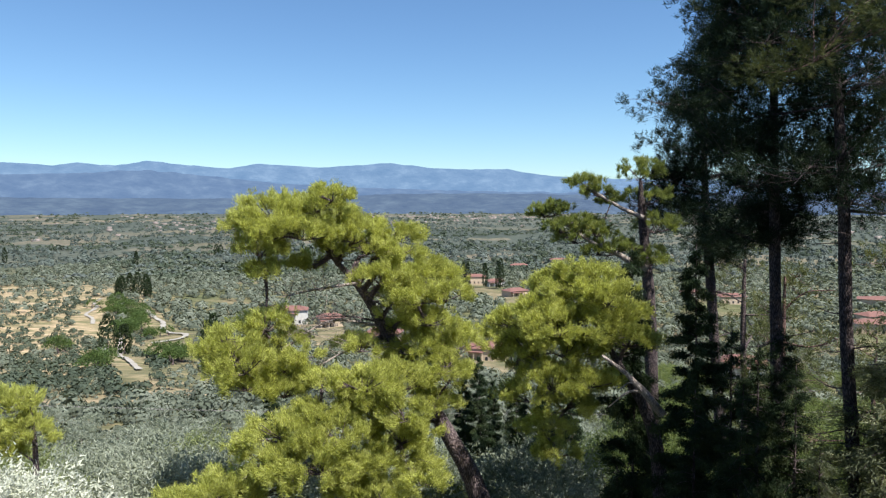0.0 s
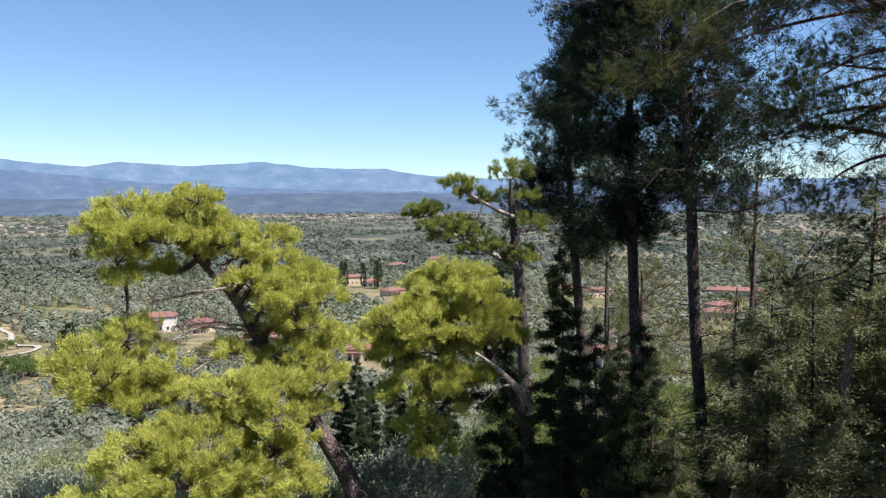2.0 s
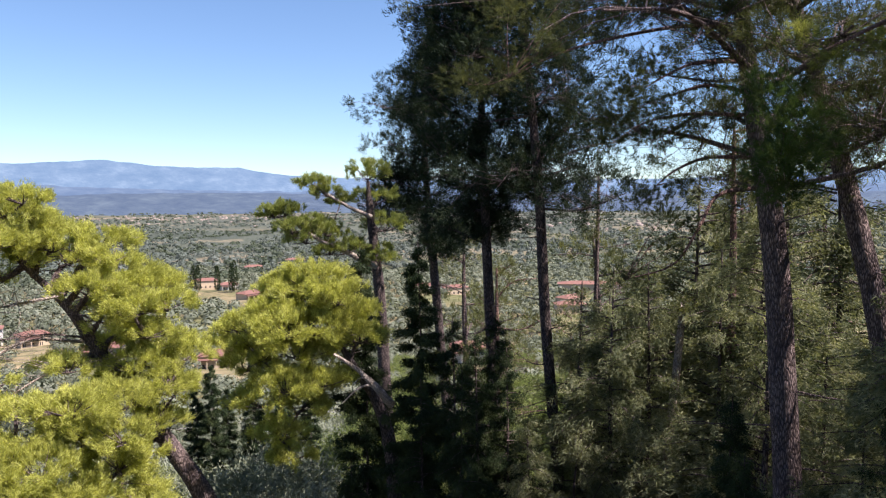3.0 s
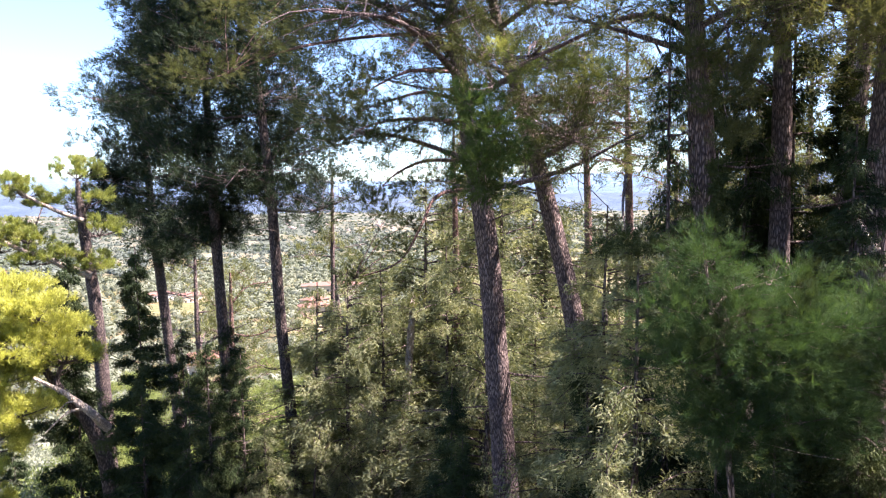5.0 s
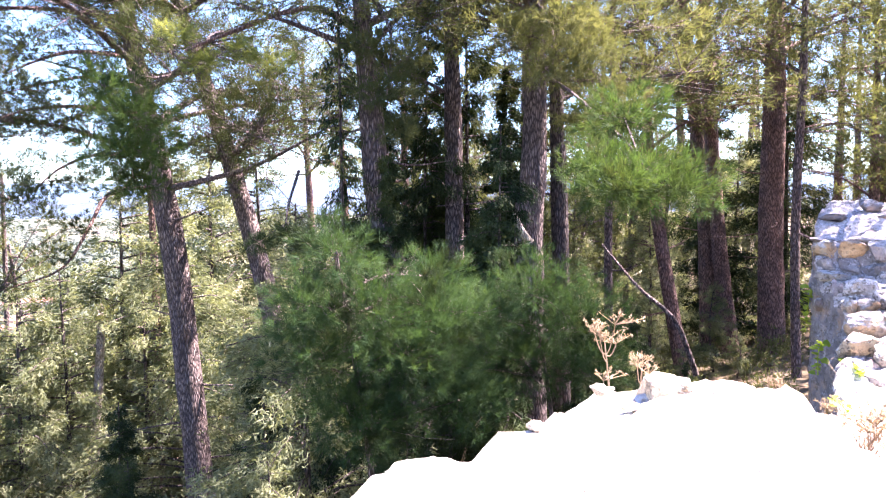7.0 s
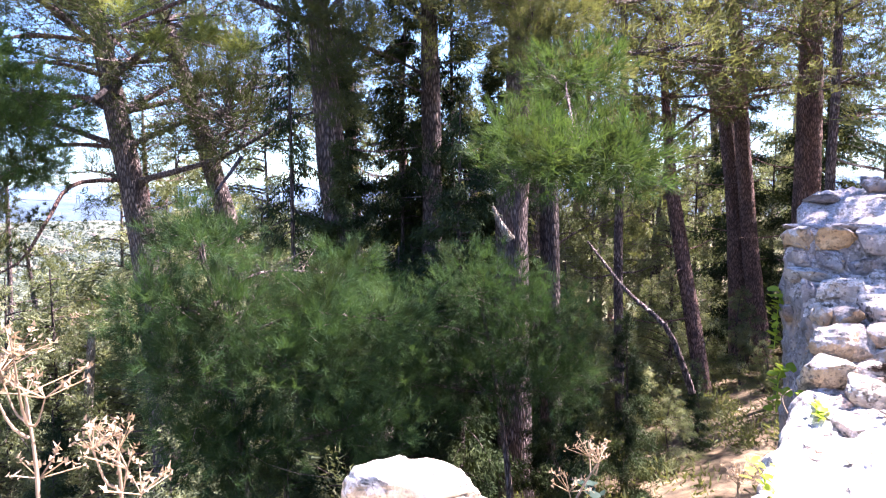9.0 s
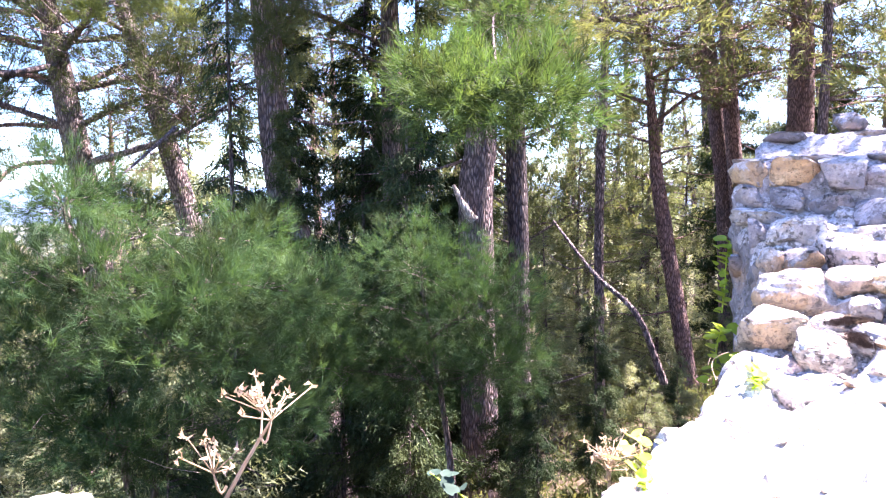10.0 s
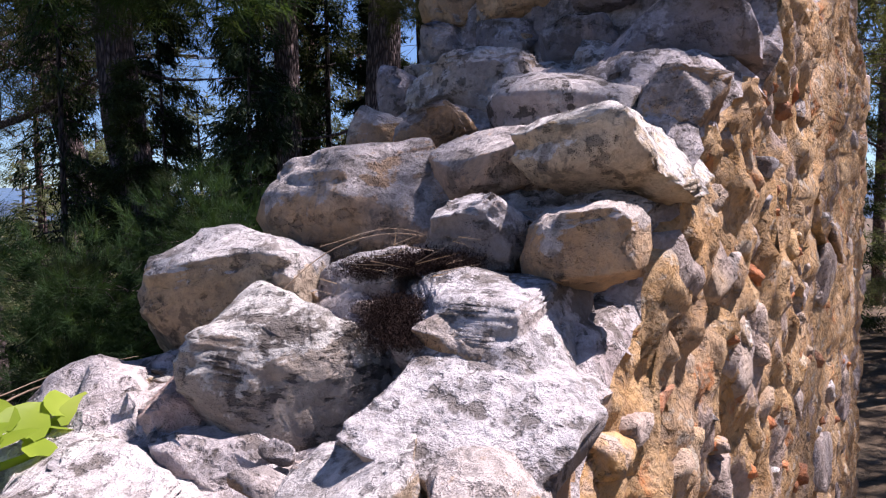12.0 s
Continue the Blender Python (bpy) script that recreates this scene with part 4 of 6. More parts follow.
dead_limb("broken_limb", "pale bare broken pine limb in sunlight",
          [([(6.0, 18.9, -0.8), (5.6, 18.7, -0.29), (5.26, 18.8, 0.08), (4.98, 18.9, 0.36), (4.4, 19.1, 0.78)], 0.13), ([(5.4, 18.75, -0.12), (5.0, 18.7, -0.15), (4.5, 18.7, -0.55)], 0.045), ([(5.3, 18.75, 0.05), (5.05, 18.7, 0.12), (4.8, 18.7, -0.05)], 0.03)])
# the forked pine behind, with two long pale limbs reaching out over the valley
cushion_pine("pine_tree", "pine with two pale limbs reaching out over the valley", [(10.2, 32.5, gz(10.2, 32.5) - 0.3), (9.9, 32.5, -5), (9.7, 32.6, 0.2), (9.3, 32.7, 4.4), (9.2, 32.7, 6.0)], [0.36, 0.32, 0.27, 0.2, 0.08],
             [(8.2, 33.0, 2.9, 0.6), (7.4, 33.2, 2.7, 0.55), (7.3, 33.1, 3.6, 0.55), (6.6, 33.4, 4.0, 0.6), (6.3, 33.4, 3.3, 0.65), (5.6, 33.5, 3.8, 0.65), (5.4, 33.6, 4.6, 0.6), (4.9, 33.6, 4.5, 0.55), (8.0, 33.0, 5.1, 0.4), (7.3, 33.2, 5.5, 0.5), (6.8, 33.3, 5.9, 0.6), (9.2, 32.7, 6.4, 0.8), (9.6, 32.6, 5.2, 0.8), (9.9, 32.6, 3.9, 0.75), (9.8, 32.4, 2.4, 0.6)],
             12, NEEDLE_LIGHT, 120, 8, 0.2, 0.022, 0.5, bark=BARK_SHADED)
dead_limb("pale_limb", "long pale pine limb with few needles", [([(9.5, 32.4, 1.9), (8.7, 32.6, 2.3), (7.8, 32.8, 2.8), (6.9, 33.0, 3.2), (5.9, 33.2, 3.9)], 0.17), ([(9.3, 32.4, 4.3), (8.4, 32.6, 4.7), (7.4, 32.8, 5.3), (6.8, 33.0, 5.8)], 0.11)])

# ---- the tall pines of the slope ----
def tall(points, r, crown_from, crown_radius, limbs, seed, **more):
    """A trunk through the given points, carried down to the ground and up beyond the last."""
    p = [np.array(q, float) for q in points]
    low, d = p[0], p[0] - p[1]
    d = d / max(0.4, abs(d[2]))
    g = gz(low[0], low[1]) - 0.4
    if low[2] > g:
        p.insert(0, low + np.array([d[0] * (low[2] - g), d[1] * (low[2] - g), g - low[2]]))
    up = p[-1] - p[-2]
    up = up / max(0.4, up[2])
    extra = more.pop("extra", 5.0)
    p.append(p[-1] + np.array([up[0] * 0.6, up[1] * 0.6, 1.0]) * extra)
    z0 = p[0][2]
    return pine([tuple(q) for q in p], [r * 1.15, r, r * 0.92, r * 0.8, r * 0.55, r * 0.15], crown_from - z0, crown_radius, limbs, seed, **more)


tall([(13.34, 33.4, -4.35), (12.87, 33.6, 1.7), (12.7, 33.7, 3.9), (12.5, 33.8, 7.9)], 0.24, 1.9, 2.4, 38, 121, needle=NEEDLE_BLUE_SHADE, twigs=30, per_tip=11, bark=BARK_SHADED, needles=10, length=0.22, width=0.024, dead=10)
tall([(11.8, 24.3, -1.8), (11.63, 24.4, 2.6), (11.5, 24.4, 6.1), (11.4, 24.5, 10.0)], 0.21, 3.0, 2.5, 36, 22, needle=NEEDLE_BLUE_SHADE, twigs=30, per_tip=11, bark=BARK_SHADED, needles=10, length=0.22, width=0.024, dead=10)
tall([(12.96, 21.4, -4.2), (12.6, 21.6, 0.8), (12.4, 21.7, 5.2), (12.2, 21.8, 7.8), (12.0, 21.9, 10.3)], 0.2, 4.2, 3.8, 40, 23, needle=NEEDLE_BLUE_SHADE, twigs=30, per_tip=11, bark=BARK_SHADED, needles=10, length=0.22, width=0.024, dead=10)
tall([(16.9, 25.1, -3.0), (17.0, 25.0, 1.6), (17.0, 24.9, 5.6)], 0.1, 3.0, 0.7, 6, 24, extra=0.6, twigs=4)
tall([(13.2, 11.5, -2.5), (13.08, 11.7, 1.0), (12.9, 11.86, 4.1), (12.55, 12.2, 7.15), (12.3, 12.45, 9.9)], 0.31, 4.9, 4.2, 30, 25, dead=8, needle=NEEDLE_SHADED, twigs=26, per_tip=9, needles=15, width=0.013)
tall([(15.3, 10.4, -1.4), (15.0, 10.8, 2.0), (14.7, 11.2, 4.3), (14.2, 11.75, 7.2), (13.7, 12.4, 10.1)], 0.27, 5.6, 3.6, 28, 26, needle=NEEDLE_SHADED, twigs=26, per_tip=9, needles=15, width=0.013)
tall([(11.8, 5.3, 3.2), (11.66, 5.56, 5.1), (11.6, 5.64, 6.5), (11.5, 5.74, 8.4)], 0.25, 6.4, 3.2, 22, 27, twigs=24, per_tip=7, needles=15, width=0.013)
tall([(14.3, 3.75, 0.0), (14.27, 3.8, 4.2), (14.3, 3.7, 5.5), (14.3, 3.63, 8.7)], 0.31, 6.8, 3.2, 22, 28, twigs=24, per_tip=7, needles=15, width=0.013)
tall([(14.3, 5.4, 3.0), (14.2, 5.36, 6.7), (14.2, 5.4, 9.0)], 0.2, 8.0, 2.6, 14, 29)
tall([(22.8, 1.96, -1.1), (22.7, 2.8, 4.1), (22.66, 3.0, 5.75)], 0.2, 5.8, 2.6, 18, 30, bark=BARK_RED)
tall([(28.3, 1.9, -2.2), (28.3, 2.1, 3.9), (28.3, 2.5, 7.9), (28.2, 3.0, 11.9)], 0.29, 7.0, 3.5, 22, 31, bark=BARK_RED)
tall([(27.9, 1.0, -1.7), (27.85, 1.65, 3.9), (27.8, 2.2, 11.6)], 0.27, 7.5, 3.5, 22, 32, bark=BARK_RED)
tall([(25.9, -0.2, -0.6), (25.93, -0.1, 4.0), (25.93, -0.14, 7.5), (25.9, -0.13, 10.9)], 0.38, 7.5, 3.6, 22, 33, bark=BARK_RED, dead=9)
tall([(17.8, 18.2, -3.0), (17.75, 18.1, 2.0), (17.6, 18.0, 5.5)], 0.14, 4.6, 1.6, 9, 37, bark=BARK_RED, extra=2.5, twigs=12)
tall([(35.2, 25.0, -6.0), (35.2, 25.0, 3.0), (35.0, 25.1, 9.0)], 0.26, 6.0, 3.0, 18, 38, bark=BARK_RED)
tall([(27.2, 17.0, -5.0), (27.2, 17.0, 3.0), (27.0, 17.0, 7.5)], 0.21, 5.5, 2.6, 16, 39, bark=BARK_RED)
tall([(15.1, 3.4, -0.5), (15.1, 3.42, 4.0), (15.0, 3.5, 8.0)], 0.2, 6.8, 2.4, 14, 40, bark=BARK_SHADED)
tall([(15.4, 18.5, -4.1), (15.7, 18.2, 0.7)], 0.16, 0.5, 0.6, 5, 34, bark=BARK_PALE, extra=1.2, twigs=4, label="pale dead pine stem")

for x, y, k in ((20.2, 3.6, 35), (21.4, -0.9, 36)):
    tall([(x, y, gz(x, y)), (x + 0.1, y + 0.1, 4.0), (x + 0.2, y, 8.0), (x, y, 10.0)], 0.12, 7.6, 2.8, 20, k, bark=BARK, twigs=22, per_tip=6, needles=9, extra=4.0)
# five grown pines, copied for the wood behind
WOOD = []
for k in range(5):
    r = random.Random(70 + k)
    h = r.uniform(13, 17)
    sway = r.uniform(-1, 1), r.uniform(-1, 1)
    WOOD.append(pine([(0, 200 + 9 * k, -60), (sway[0] * 0.3, 200 + 9 * k, -60 + h * 0.35), (sway[0], 200 + 9 * k + sway[1] * 0.5, -60 + h * 0.7), (sway[0], 200 + 9 * k + sway[1], -60 + h)],
                     [0.24, 0.2, 0.14, 0.05], h * r.uniform(0.22, 0.4), 2.9, 13, 80 + k, bark=BARK_RED if k % 2 else BARK, needle=NEEDLE, needles=9, length=0.28, width=0.03, twigs=14, per_tip=5, dead=4))
rng = random.Random(12)
kept = []
count = 0
while count < 34:
    a, d = radians(rng.uniform(22, 104)), rng.uniform(24, 75)
    if a < radians(46) and (d < 32 or rng.random() < 0.7):
        continue
    x, y = d * math.sin(a), d * math.cos(a)
    if any((x - u) ** 2 + (y - w) ** 2 < 9 for u, w in kept):
        continue
    kept.append((x, y))
    copy_thing(WOOD[count % 5], pose(x, y, gz(x, y) - 0.2, 0, 0, rng.uniform(0, 360)) @ Matrix.Scale(rng.uniform(0.75, 1.2), 4))
    count += 1
# pines at y below -2 are unseen extras that block sun and low sky
for x, y in ((27.0, 14.5), (24.5, 12.0),
             (22.0, -7.0), (27.0, -6.0), (31.0, -8.0), (25.0, -11.0), (34.0, -5.0), (20.5, -12.0), (29.0, -13.5), (37.0, -10.0), (19.5, 9.5), (21.5, 6.5), (31.5, 5.5), (24.0, 7.5), (26.5, 11.0),
             (24.0, -4.8), (19.5, -8.0), (23.0, -8.5), (16.5, -7.4), (27.5, -4.8), (30.5, -3.6), (36.5, 4.0), (39.0, 9.0), (42.0, 1.0), (34.5, 9.5), (45.0, 6.0), (40.0, 14.0), (47.0, 12.0), (33.0, 14.0), (50.0, 2.0), (44.0, 18.0), (38.5, -2.5), (16.6, -5.6),
             # unseen pines behind the camera, added to cut skylight on the trunks
             (-3.0, -8.0), (2.0, -9.5), (-8.0, -11.0), (5.5, -13.0), (-13.0, -9.0), (-1.0, -14.0), (-6.0, -17.0), (9.0, -17.0), (3.0, -19.0), (-16.0, -15.0)):
    copy_thing(WOOD[int(x + 2 * y) % 5], pose(x, y, gz(x, y) - 0.2, 0, 0, (x * 91 + y * 37) % 360) @ Matrix.Scale(0.8 + (x * 13 % 7) * 0.05, 4))
# added pine, mostly out of view, placed to shade the young pines
copy_thing(WOOD[1], pose(12.4, -3.3, gz(12.4, -3.3) - 0.2, 0, 0, 80) @ Matrix.Scale(0.8, 4))
for k, t in enumerate(WOOD):
    x, y = 34 + 5 * k, 12 + 4 * k
    t.matrix_basis = pose(x, y, gz(x, y) - 0.2, 0, 0, 40 * k)


def sapling(seed, height, spread, material, droop, label, density=230, blade=0.13, wide=0.03):
    """A conifer of the undergrowth: thin stem, short limbs and hanging flat sprays."""
    rng = np.random.default_rng(seed)
    tree = tagged(new("young_conifer"), label, "conifer", "young conifers of the undergrowth")
    v, f = sweep(smooth_line([(0, 0, 0), (rng.normal() * 0.1, rng.normal() * 0.1, height * 0.5), (0, 0, height)], 10), np.linspace(0.06, 0.01, 10), 7, 0.05, seed)
    child("trunk", mesh_np("trunk", v, f, BARK_SHADED, True), tree)
    pieces, cs, ws = [], [], []
    n = int(height * 11)
    for i in range(n):
        t = (i + rng.uniform()) / n
        h = height * (0.08 + 0.9 * t)
        a = rng.uniform(0, 2 * math.pi)
        reach = spread * (1 - t) ** 0.7 * rng.uniform(0.5, 1.15) + 0.12
        out = np.array([math.cos(a), math.sin(a), 0.25 - droop * 0.5])
        p, q = np.array([0, 0, h]), np.array([0, 0, h]) + out * reach
        pieces.append(sweep(smooth_line([p, (p + q) / 2 + [0, 0, 0.1 * reach], q], 5), np.linspace(0.018, 0.005, 5), 3))
        m = max(3, int(density * reach / n * 2.2))
        k = rng.uniform(0.25, 1.0, (m, 1))
        cs.append(p + (q - p) * k + rng.normal(size=(m, 3)) * [0.1, 0.1, 0.07] * reach)
        ws.append(np.tile(out * 0.8 + [0, 0, 0.15 - droop], (m, 1)))
    v, f = join(pieces)
    tagged(child("branchwork", mesh_np("branchwork", v, f, BARK_SHADED, True), tree), kind="stuff")
    v, f = tufts(rng, np.concatenate(cs), np.concatenate(ws), 13, blade, wide, 0.7, 0.05)
    child("foliage", mesh_np("foliage", v, f, material), tree)
    return tree


SAPLINGS = [sapling(1, 4.5, 0.8, CYPRESS, 0.5, "dark narrow cypress in the wood", 2000, 0.08, 0.016), sapling(2, 6.5, 1.1, CYPRESS, 0.9, "dark drooping conifer in the shade of the wood", 2200, 0.09, 0.017),
            sapling(3, 4.0, 1.5, JUNIPER, 0.7, "pale green young conifer in sun flecks", 700, 0.1, 0.018), sapling(4, 5.2, 1.8, JUNIPER, 0.5, "sunlit feathery conifer among the pines", 800, 0.1, 0.018), sapling(5, 10.6, 1.35, CYPRESS, 0.7, "tall dark ivy-like cypress in deep shade", 5200, 0.1, 0.024),
            sapling(6, 11.5, 1.7, CYPRESS, 1.2, "tall cypress with dark hanging sprays between the trunks", 1900, 0.13, 0.022), sapling(7, 11.0, 0.75, CYPRESS, 1.2, "slim cypress stem hung with dark sprays", 900, 0.13, 0.02)]
spots = [(8.9, 8.6, 0, 0.75), (9.4, 5.4, 3, 1.15), (8.2, 5.1, 2, 0.75), (15.0, 6.3, 1, 1.3), (15.4, 5.6, 1, 1.3),
         (16.0, 15.0, 3, 1.69), (17.5, 13.0, 2, 1.3), (18.0, 17.0, 3, 1.65),
         (16.5, 8.5, 2, 1.2), (18.5, 9.5, 3, 1.4), (20.0, 6.5, 2, 1.2), (19.8, 4.9, 3, 0.9), (21.5, 8.5, 3, 1.3), (24.0, 5.5, 2, 1.3), (30.0, 2.0, 1, 1.4), (31.0, -0.5, 1, 1.5), (32.0, 4.0, 3, 1.5), (26.0, 8.0, 3, 1.5), (34.0, -3.0, 2, 1.5), (30.5, -4.5, 3, 1.2),
         (11.4, 3.2, 1, 0.8), (12.6, 2.4, 1, 0.4), (9.0, 19.5, 0, 1.2), (10.5, 20.5, 1, 0.9), (12.5, 19.0, 2, 1.56), (14.5, 20.5, 2, 1.56), (7.8, 21.5, 0, 1.4),
         (19.0, 21.0, 3, 1.3), (18.5, 15.0, 3, 1.2), (20.5, 12.0, 2, 1.3), (22.0, 15.5, 3, 1.4), (20.0, 8.0, 3, 1.1), (17.8, 6.8, 2, 1.1), (21.0, 3.6, 2, 0.9), (24.5, 3.4, 3, 1.0), (24.0, 10.5, 2, 1.4),
         (19.0, 1.6, 2, 0.6), (17.0, 1.2, 0, 0.5), (22.5, 0.6, 2, 0.5), (5.9, 21.8, 4, 1.1), (6.75, 18.6, 4, 0.9), (6.3, 17.2, 1, 0.75), (11.5, 5.25, 4, 0.62), (10.8, 3.8, 1, 0.6), (11.4, 1.5, 1, 0.36), (13.6, 1.6, 1, 0.4), (8.6, 3.8, 1, 0.45), (10.9, 2.9, 1, 0.42), (7.2, 4.4, 2, 0.6), (6.4, 4.0, 2, 0.55), (7.4, 2.6, 1, 0.4), (4.4, 17.3, 0, 1.3), (7.2, 16.5, 1, 0.75), (9.4, 9.4, 0, 1.3), (14.0, 19.5, 3, 1.65), (17.0, 21.5, 3, 1.7), (14.3, 5.9, 5, 1.0), (18.6, 19.0, 3, 1.6), (9.8, 6.6, 1, 0.55), (9.8, 21.5, 1, 1.0), (11.2, 22.8, 1, 1.1), (8.6, 22.6, 0, 1.3), (10.2, 24.5, 1, 1.15), (18.7, 20.8, 3, 2.3), (21.9, 21.9, 3, 2.6), (21.6, 19.4, 3, 2.5), (24.9, 20.1, 3, 2.7), (11.15, 5.95, 6, 1.0), (12.4, 6.0, 5, 0.85), (9.75, 3.3, 2, 0.5), (16.2, 1.45, 2, 0.55), (13.0, 8.4, 3, 1.25), (15.0, 19.0, 3, 1.65), (16.8, 17.6, 3, 1.65), (13.6, 20.8, 3, 1.65), (10.8, 19.6, 2, 1.65), (18.8, 21.4, 3, 1.65), (16.0, 22.6, 3, 1.65),
         (15.6, 4.7, 4, 0.8), (27.0, 6.5, 3, 1.5), (30.0, 8.5, 2, 1.6), (33.0, 6.0, 3, 1.6), (29.0, 5.0, 2, 1.4), (34.0, 2.0, 2, 1.7), (36.0, 7.0, 3, 1.8), (32.0, 11.0, 2, 1.7), (27.5, 11.5, 3, 1.5), (37.0, 0.5, 3, 1.7), (24.6, 1.4, 2, 1.0), (31.5, 1.2, 3, 1.4), (23.5, 14.0, 2, 1.5)]
used = set()
for x, y, k, s in spots:
    m = pose(x, y, gz(x, y) - 0.1, 0, 0, (x * 77) % 360) @ Matrix.Scale(s, 4)
    if k in used:
        copy_thing(SAPLINGS[k], m)
    else:
        SAPLINGS[k].matrix_basis = m
        used.add(k)


# ---- young pines by the wall ----
def young_pine(place, clumps, seed, needle, label, density=1150):
    """A young pine close by: slender stem, many long fine needles in round sprays."""
    rng = np.random.default_rng(seed)
    base = np.array(place, float)
    tree = tagged(new("young_pine"), label, "young pine", "young pines by the wall")
    tree.location = base
    top = np.array(clumps[0][:3]) - base
    v, f = sweep(smooth_line([(0, 0, 0), top * 0.5 + [0.1, -0.05, 0], top], 14), np.linspace(0.06, 0.012, 14), 8, 0.06, seed)
    child("trunk", mesh_np("trunk", v, f, BARK, True), tree)
    cs, ws = [], []
    for x, y, zc, r in clumps:
        c = np.array([x, y, zc]) - base
        k = min(0.95, max(0.2, (c[2] - r * 0.5) / top[2]))
        v, f, tp, wy = limb_arrays(rng, top * k, c, 0.018, 22, r * 0.55)
        child("branch", mesh_np("branch", v, f, BARK, True), tree)
        n = int(density * r * r)
        d = unit(rng.normal(size=(n, 3)))
        cs.append(c + d * r * rng.uniform(0.1, 1.3, (n, 1)) ** 0.7 * [1, 1, 0.85])
        ws.append(d * 0.8 + [0, 0, 0.35])
    v, f = tufts(rng, np.concatenate(cs), np.concatenate(ws), 30, 0.15, 0.0036, 0.5, 0.012)
    child("needles", mesh_np("needles", v, f, needle), tree, "fine soft green needles")
    return tree


young_pine((7.6, 3.0, gz(7.6, 3.0)), [(7.1, 3.2, 4.4, 0.4), (7.2, 2.95, 3.8, 0.55), (6.9, 3.3, 3.4, 0.5), (7.4, 2.6, 3.4, 0.55), (7.25, 2.9, 2.7, 0.5), (7.6, 2.4, 3.7, 0.45), (7.0, 3.1, 2.9, 0.45), (6.8, 3.4, 3.9, 0.4), (7.9, 2.45, 3.3, 0.4), (8.0, 2.3, 2.8, 0.42), (7.8, 2.6, 3.9, 0.34), (8.35, 2.75, 4.05, 0.4), (8.1, 2.1, 3.7, 0.38)], 41, NEEDLE_BUSH, "young pine with soft green needles below the wall")
young_pine((10.3, 1.9, gz(10.3, 1.9)), [(10.1, 2.25, 3.75, 0.6), (10.3, 1.75, 3.3, 0.7), (10.1, 2.4, 2.8, 0.65), (10.4, 1.5, 2.8, 0.5), (9.4, 2.9, 3.4, 0.5), (9.3, 2.9, 2.8, 0.5)], 42, NEEDLE_BUSH, "shaded dark green young pine below the wall", 1100)


def hanging_spray(points, radius, clumps, seed, needle, label, width=0.006, length=0.14, density=1100, bark=BARK):
    """A long low pine branch with a spray of needles at its end."""
    rng = np.random.default_rng(seed)
    base = np.array(points[0], float)
    ob = tagged(new("pine_branch"), label, "pine branch", "pine boughs over the wall")
    ob.location = base
    v, f = sweep(smooth_line(np.array(points) - base, 16), np.linspace(radius, radius * 0.25, 16), 7, 0.08, seed)
    child("bough", mesh_np("bough", v, f, bark, True), ob)
    cs, ws = [], []
    for x, y, zc, r in clumps:
        c = np.array([x, y, zc]) - base
        n = int(density * r * r)
        d = unit(rng.normal(size=(n, 3)))
        cs.append(c + d * r * rng.uniform(0.1, 1.35, (n, 1)) ** 0.7 * [1.1, 1.1, 0.65])
        ws.append(d * 0.8 + [0, 0, 0.35])
        v, f, tp, wy = limb_arrays(rng, np.array(points[-1]) - base, c, radius * 0.3, 14, r * 0.55)
        child("twig", mesh_np("twig", v, f, bark, True), ob)
    v, f = tufts(rng, np.concatenate(cs), np.concatenate(ws), 24, length, width, 0.5, 0.012)
    child("needles", mesh_np("needles", v, f, needle), ob, "fine green needle spray")


hanging_spray([(14.1, 3.6, 7.3), (12.2, 2.4, 6.6), (9.6, 1.0, 5.6), (8.3, 0.5, 5.2)], 0.035, [(8.1, 0.65, 5.0, 0.42), (8.3, 0.2, 5.0, 0.4), (8.7, 0.6, 5.15, 0.42), (8.4, 0.95, 5.2, 0.36), (9.3, 0.9, 5.8, 0.45)], 51, NEEDLE_SPRAY, "low pine bough with green needle spray")
hanging_spray([(12.5, 12.2, 7.2), (10.2, 9.4, 6.4), (7.9, 7.0, 5.7)], 0.06, [(7.5, 6.75, 5.55, 0.42), (7.6, 6.6, 6.0, 0.42), (8.0, 7.1, 5.2, 0.38), (7.4, 6.9, 6.4, 0.4), (8.1, 7.0, 5.75, 0.4)], 52, NEEDLE_SPRAY, "hanging pine bough with dense needles")
hanging_spray([(14.4, 11.4, 9.0), (12.6, 10.2, 8.4), (11.4, 9.2, 7.6)], 0.05, [(11.2, 9.0, 7.5, 0.34), (11.8, 8.6, 7.8, 0.34), (10.9, 9.4, 8.0, 0.34), (12.5, 8.4, 7.6, 0.36)], 53, NEEDLE_LIGHT, "olive-green pine bough hanging before a trunk", 0.006)
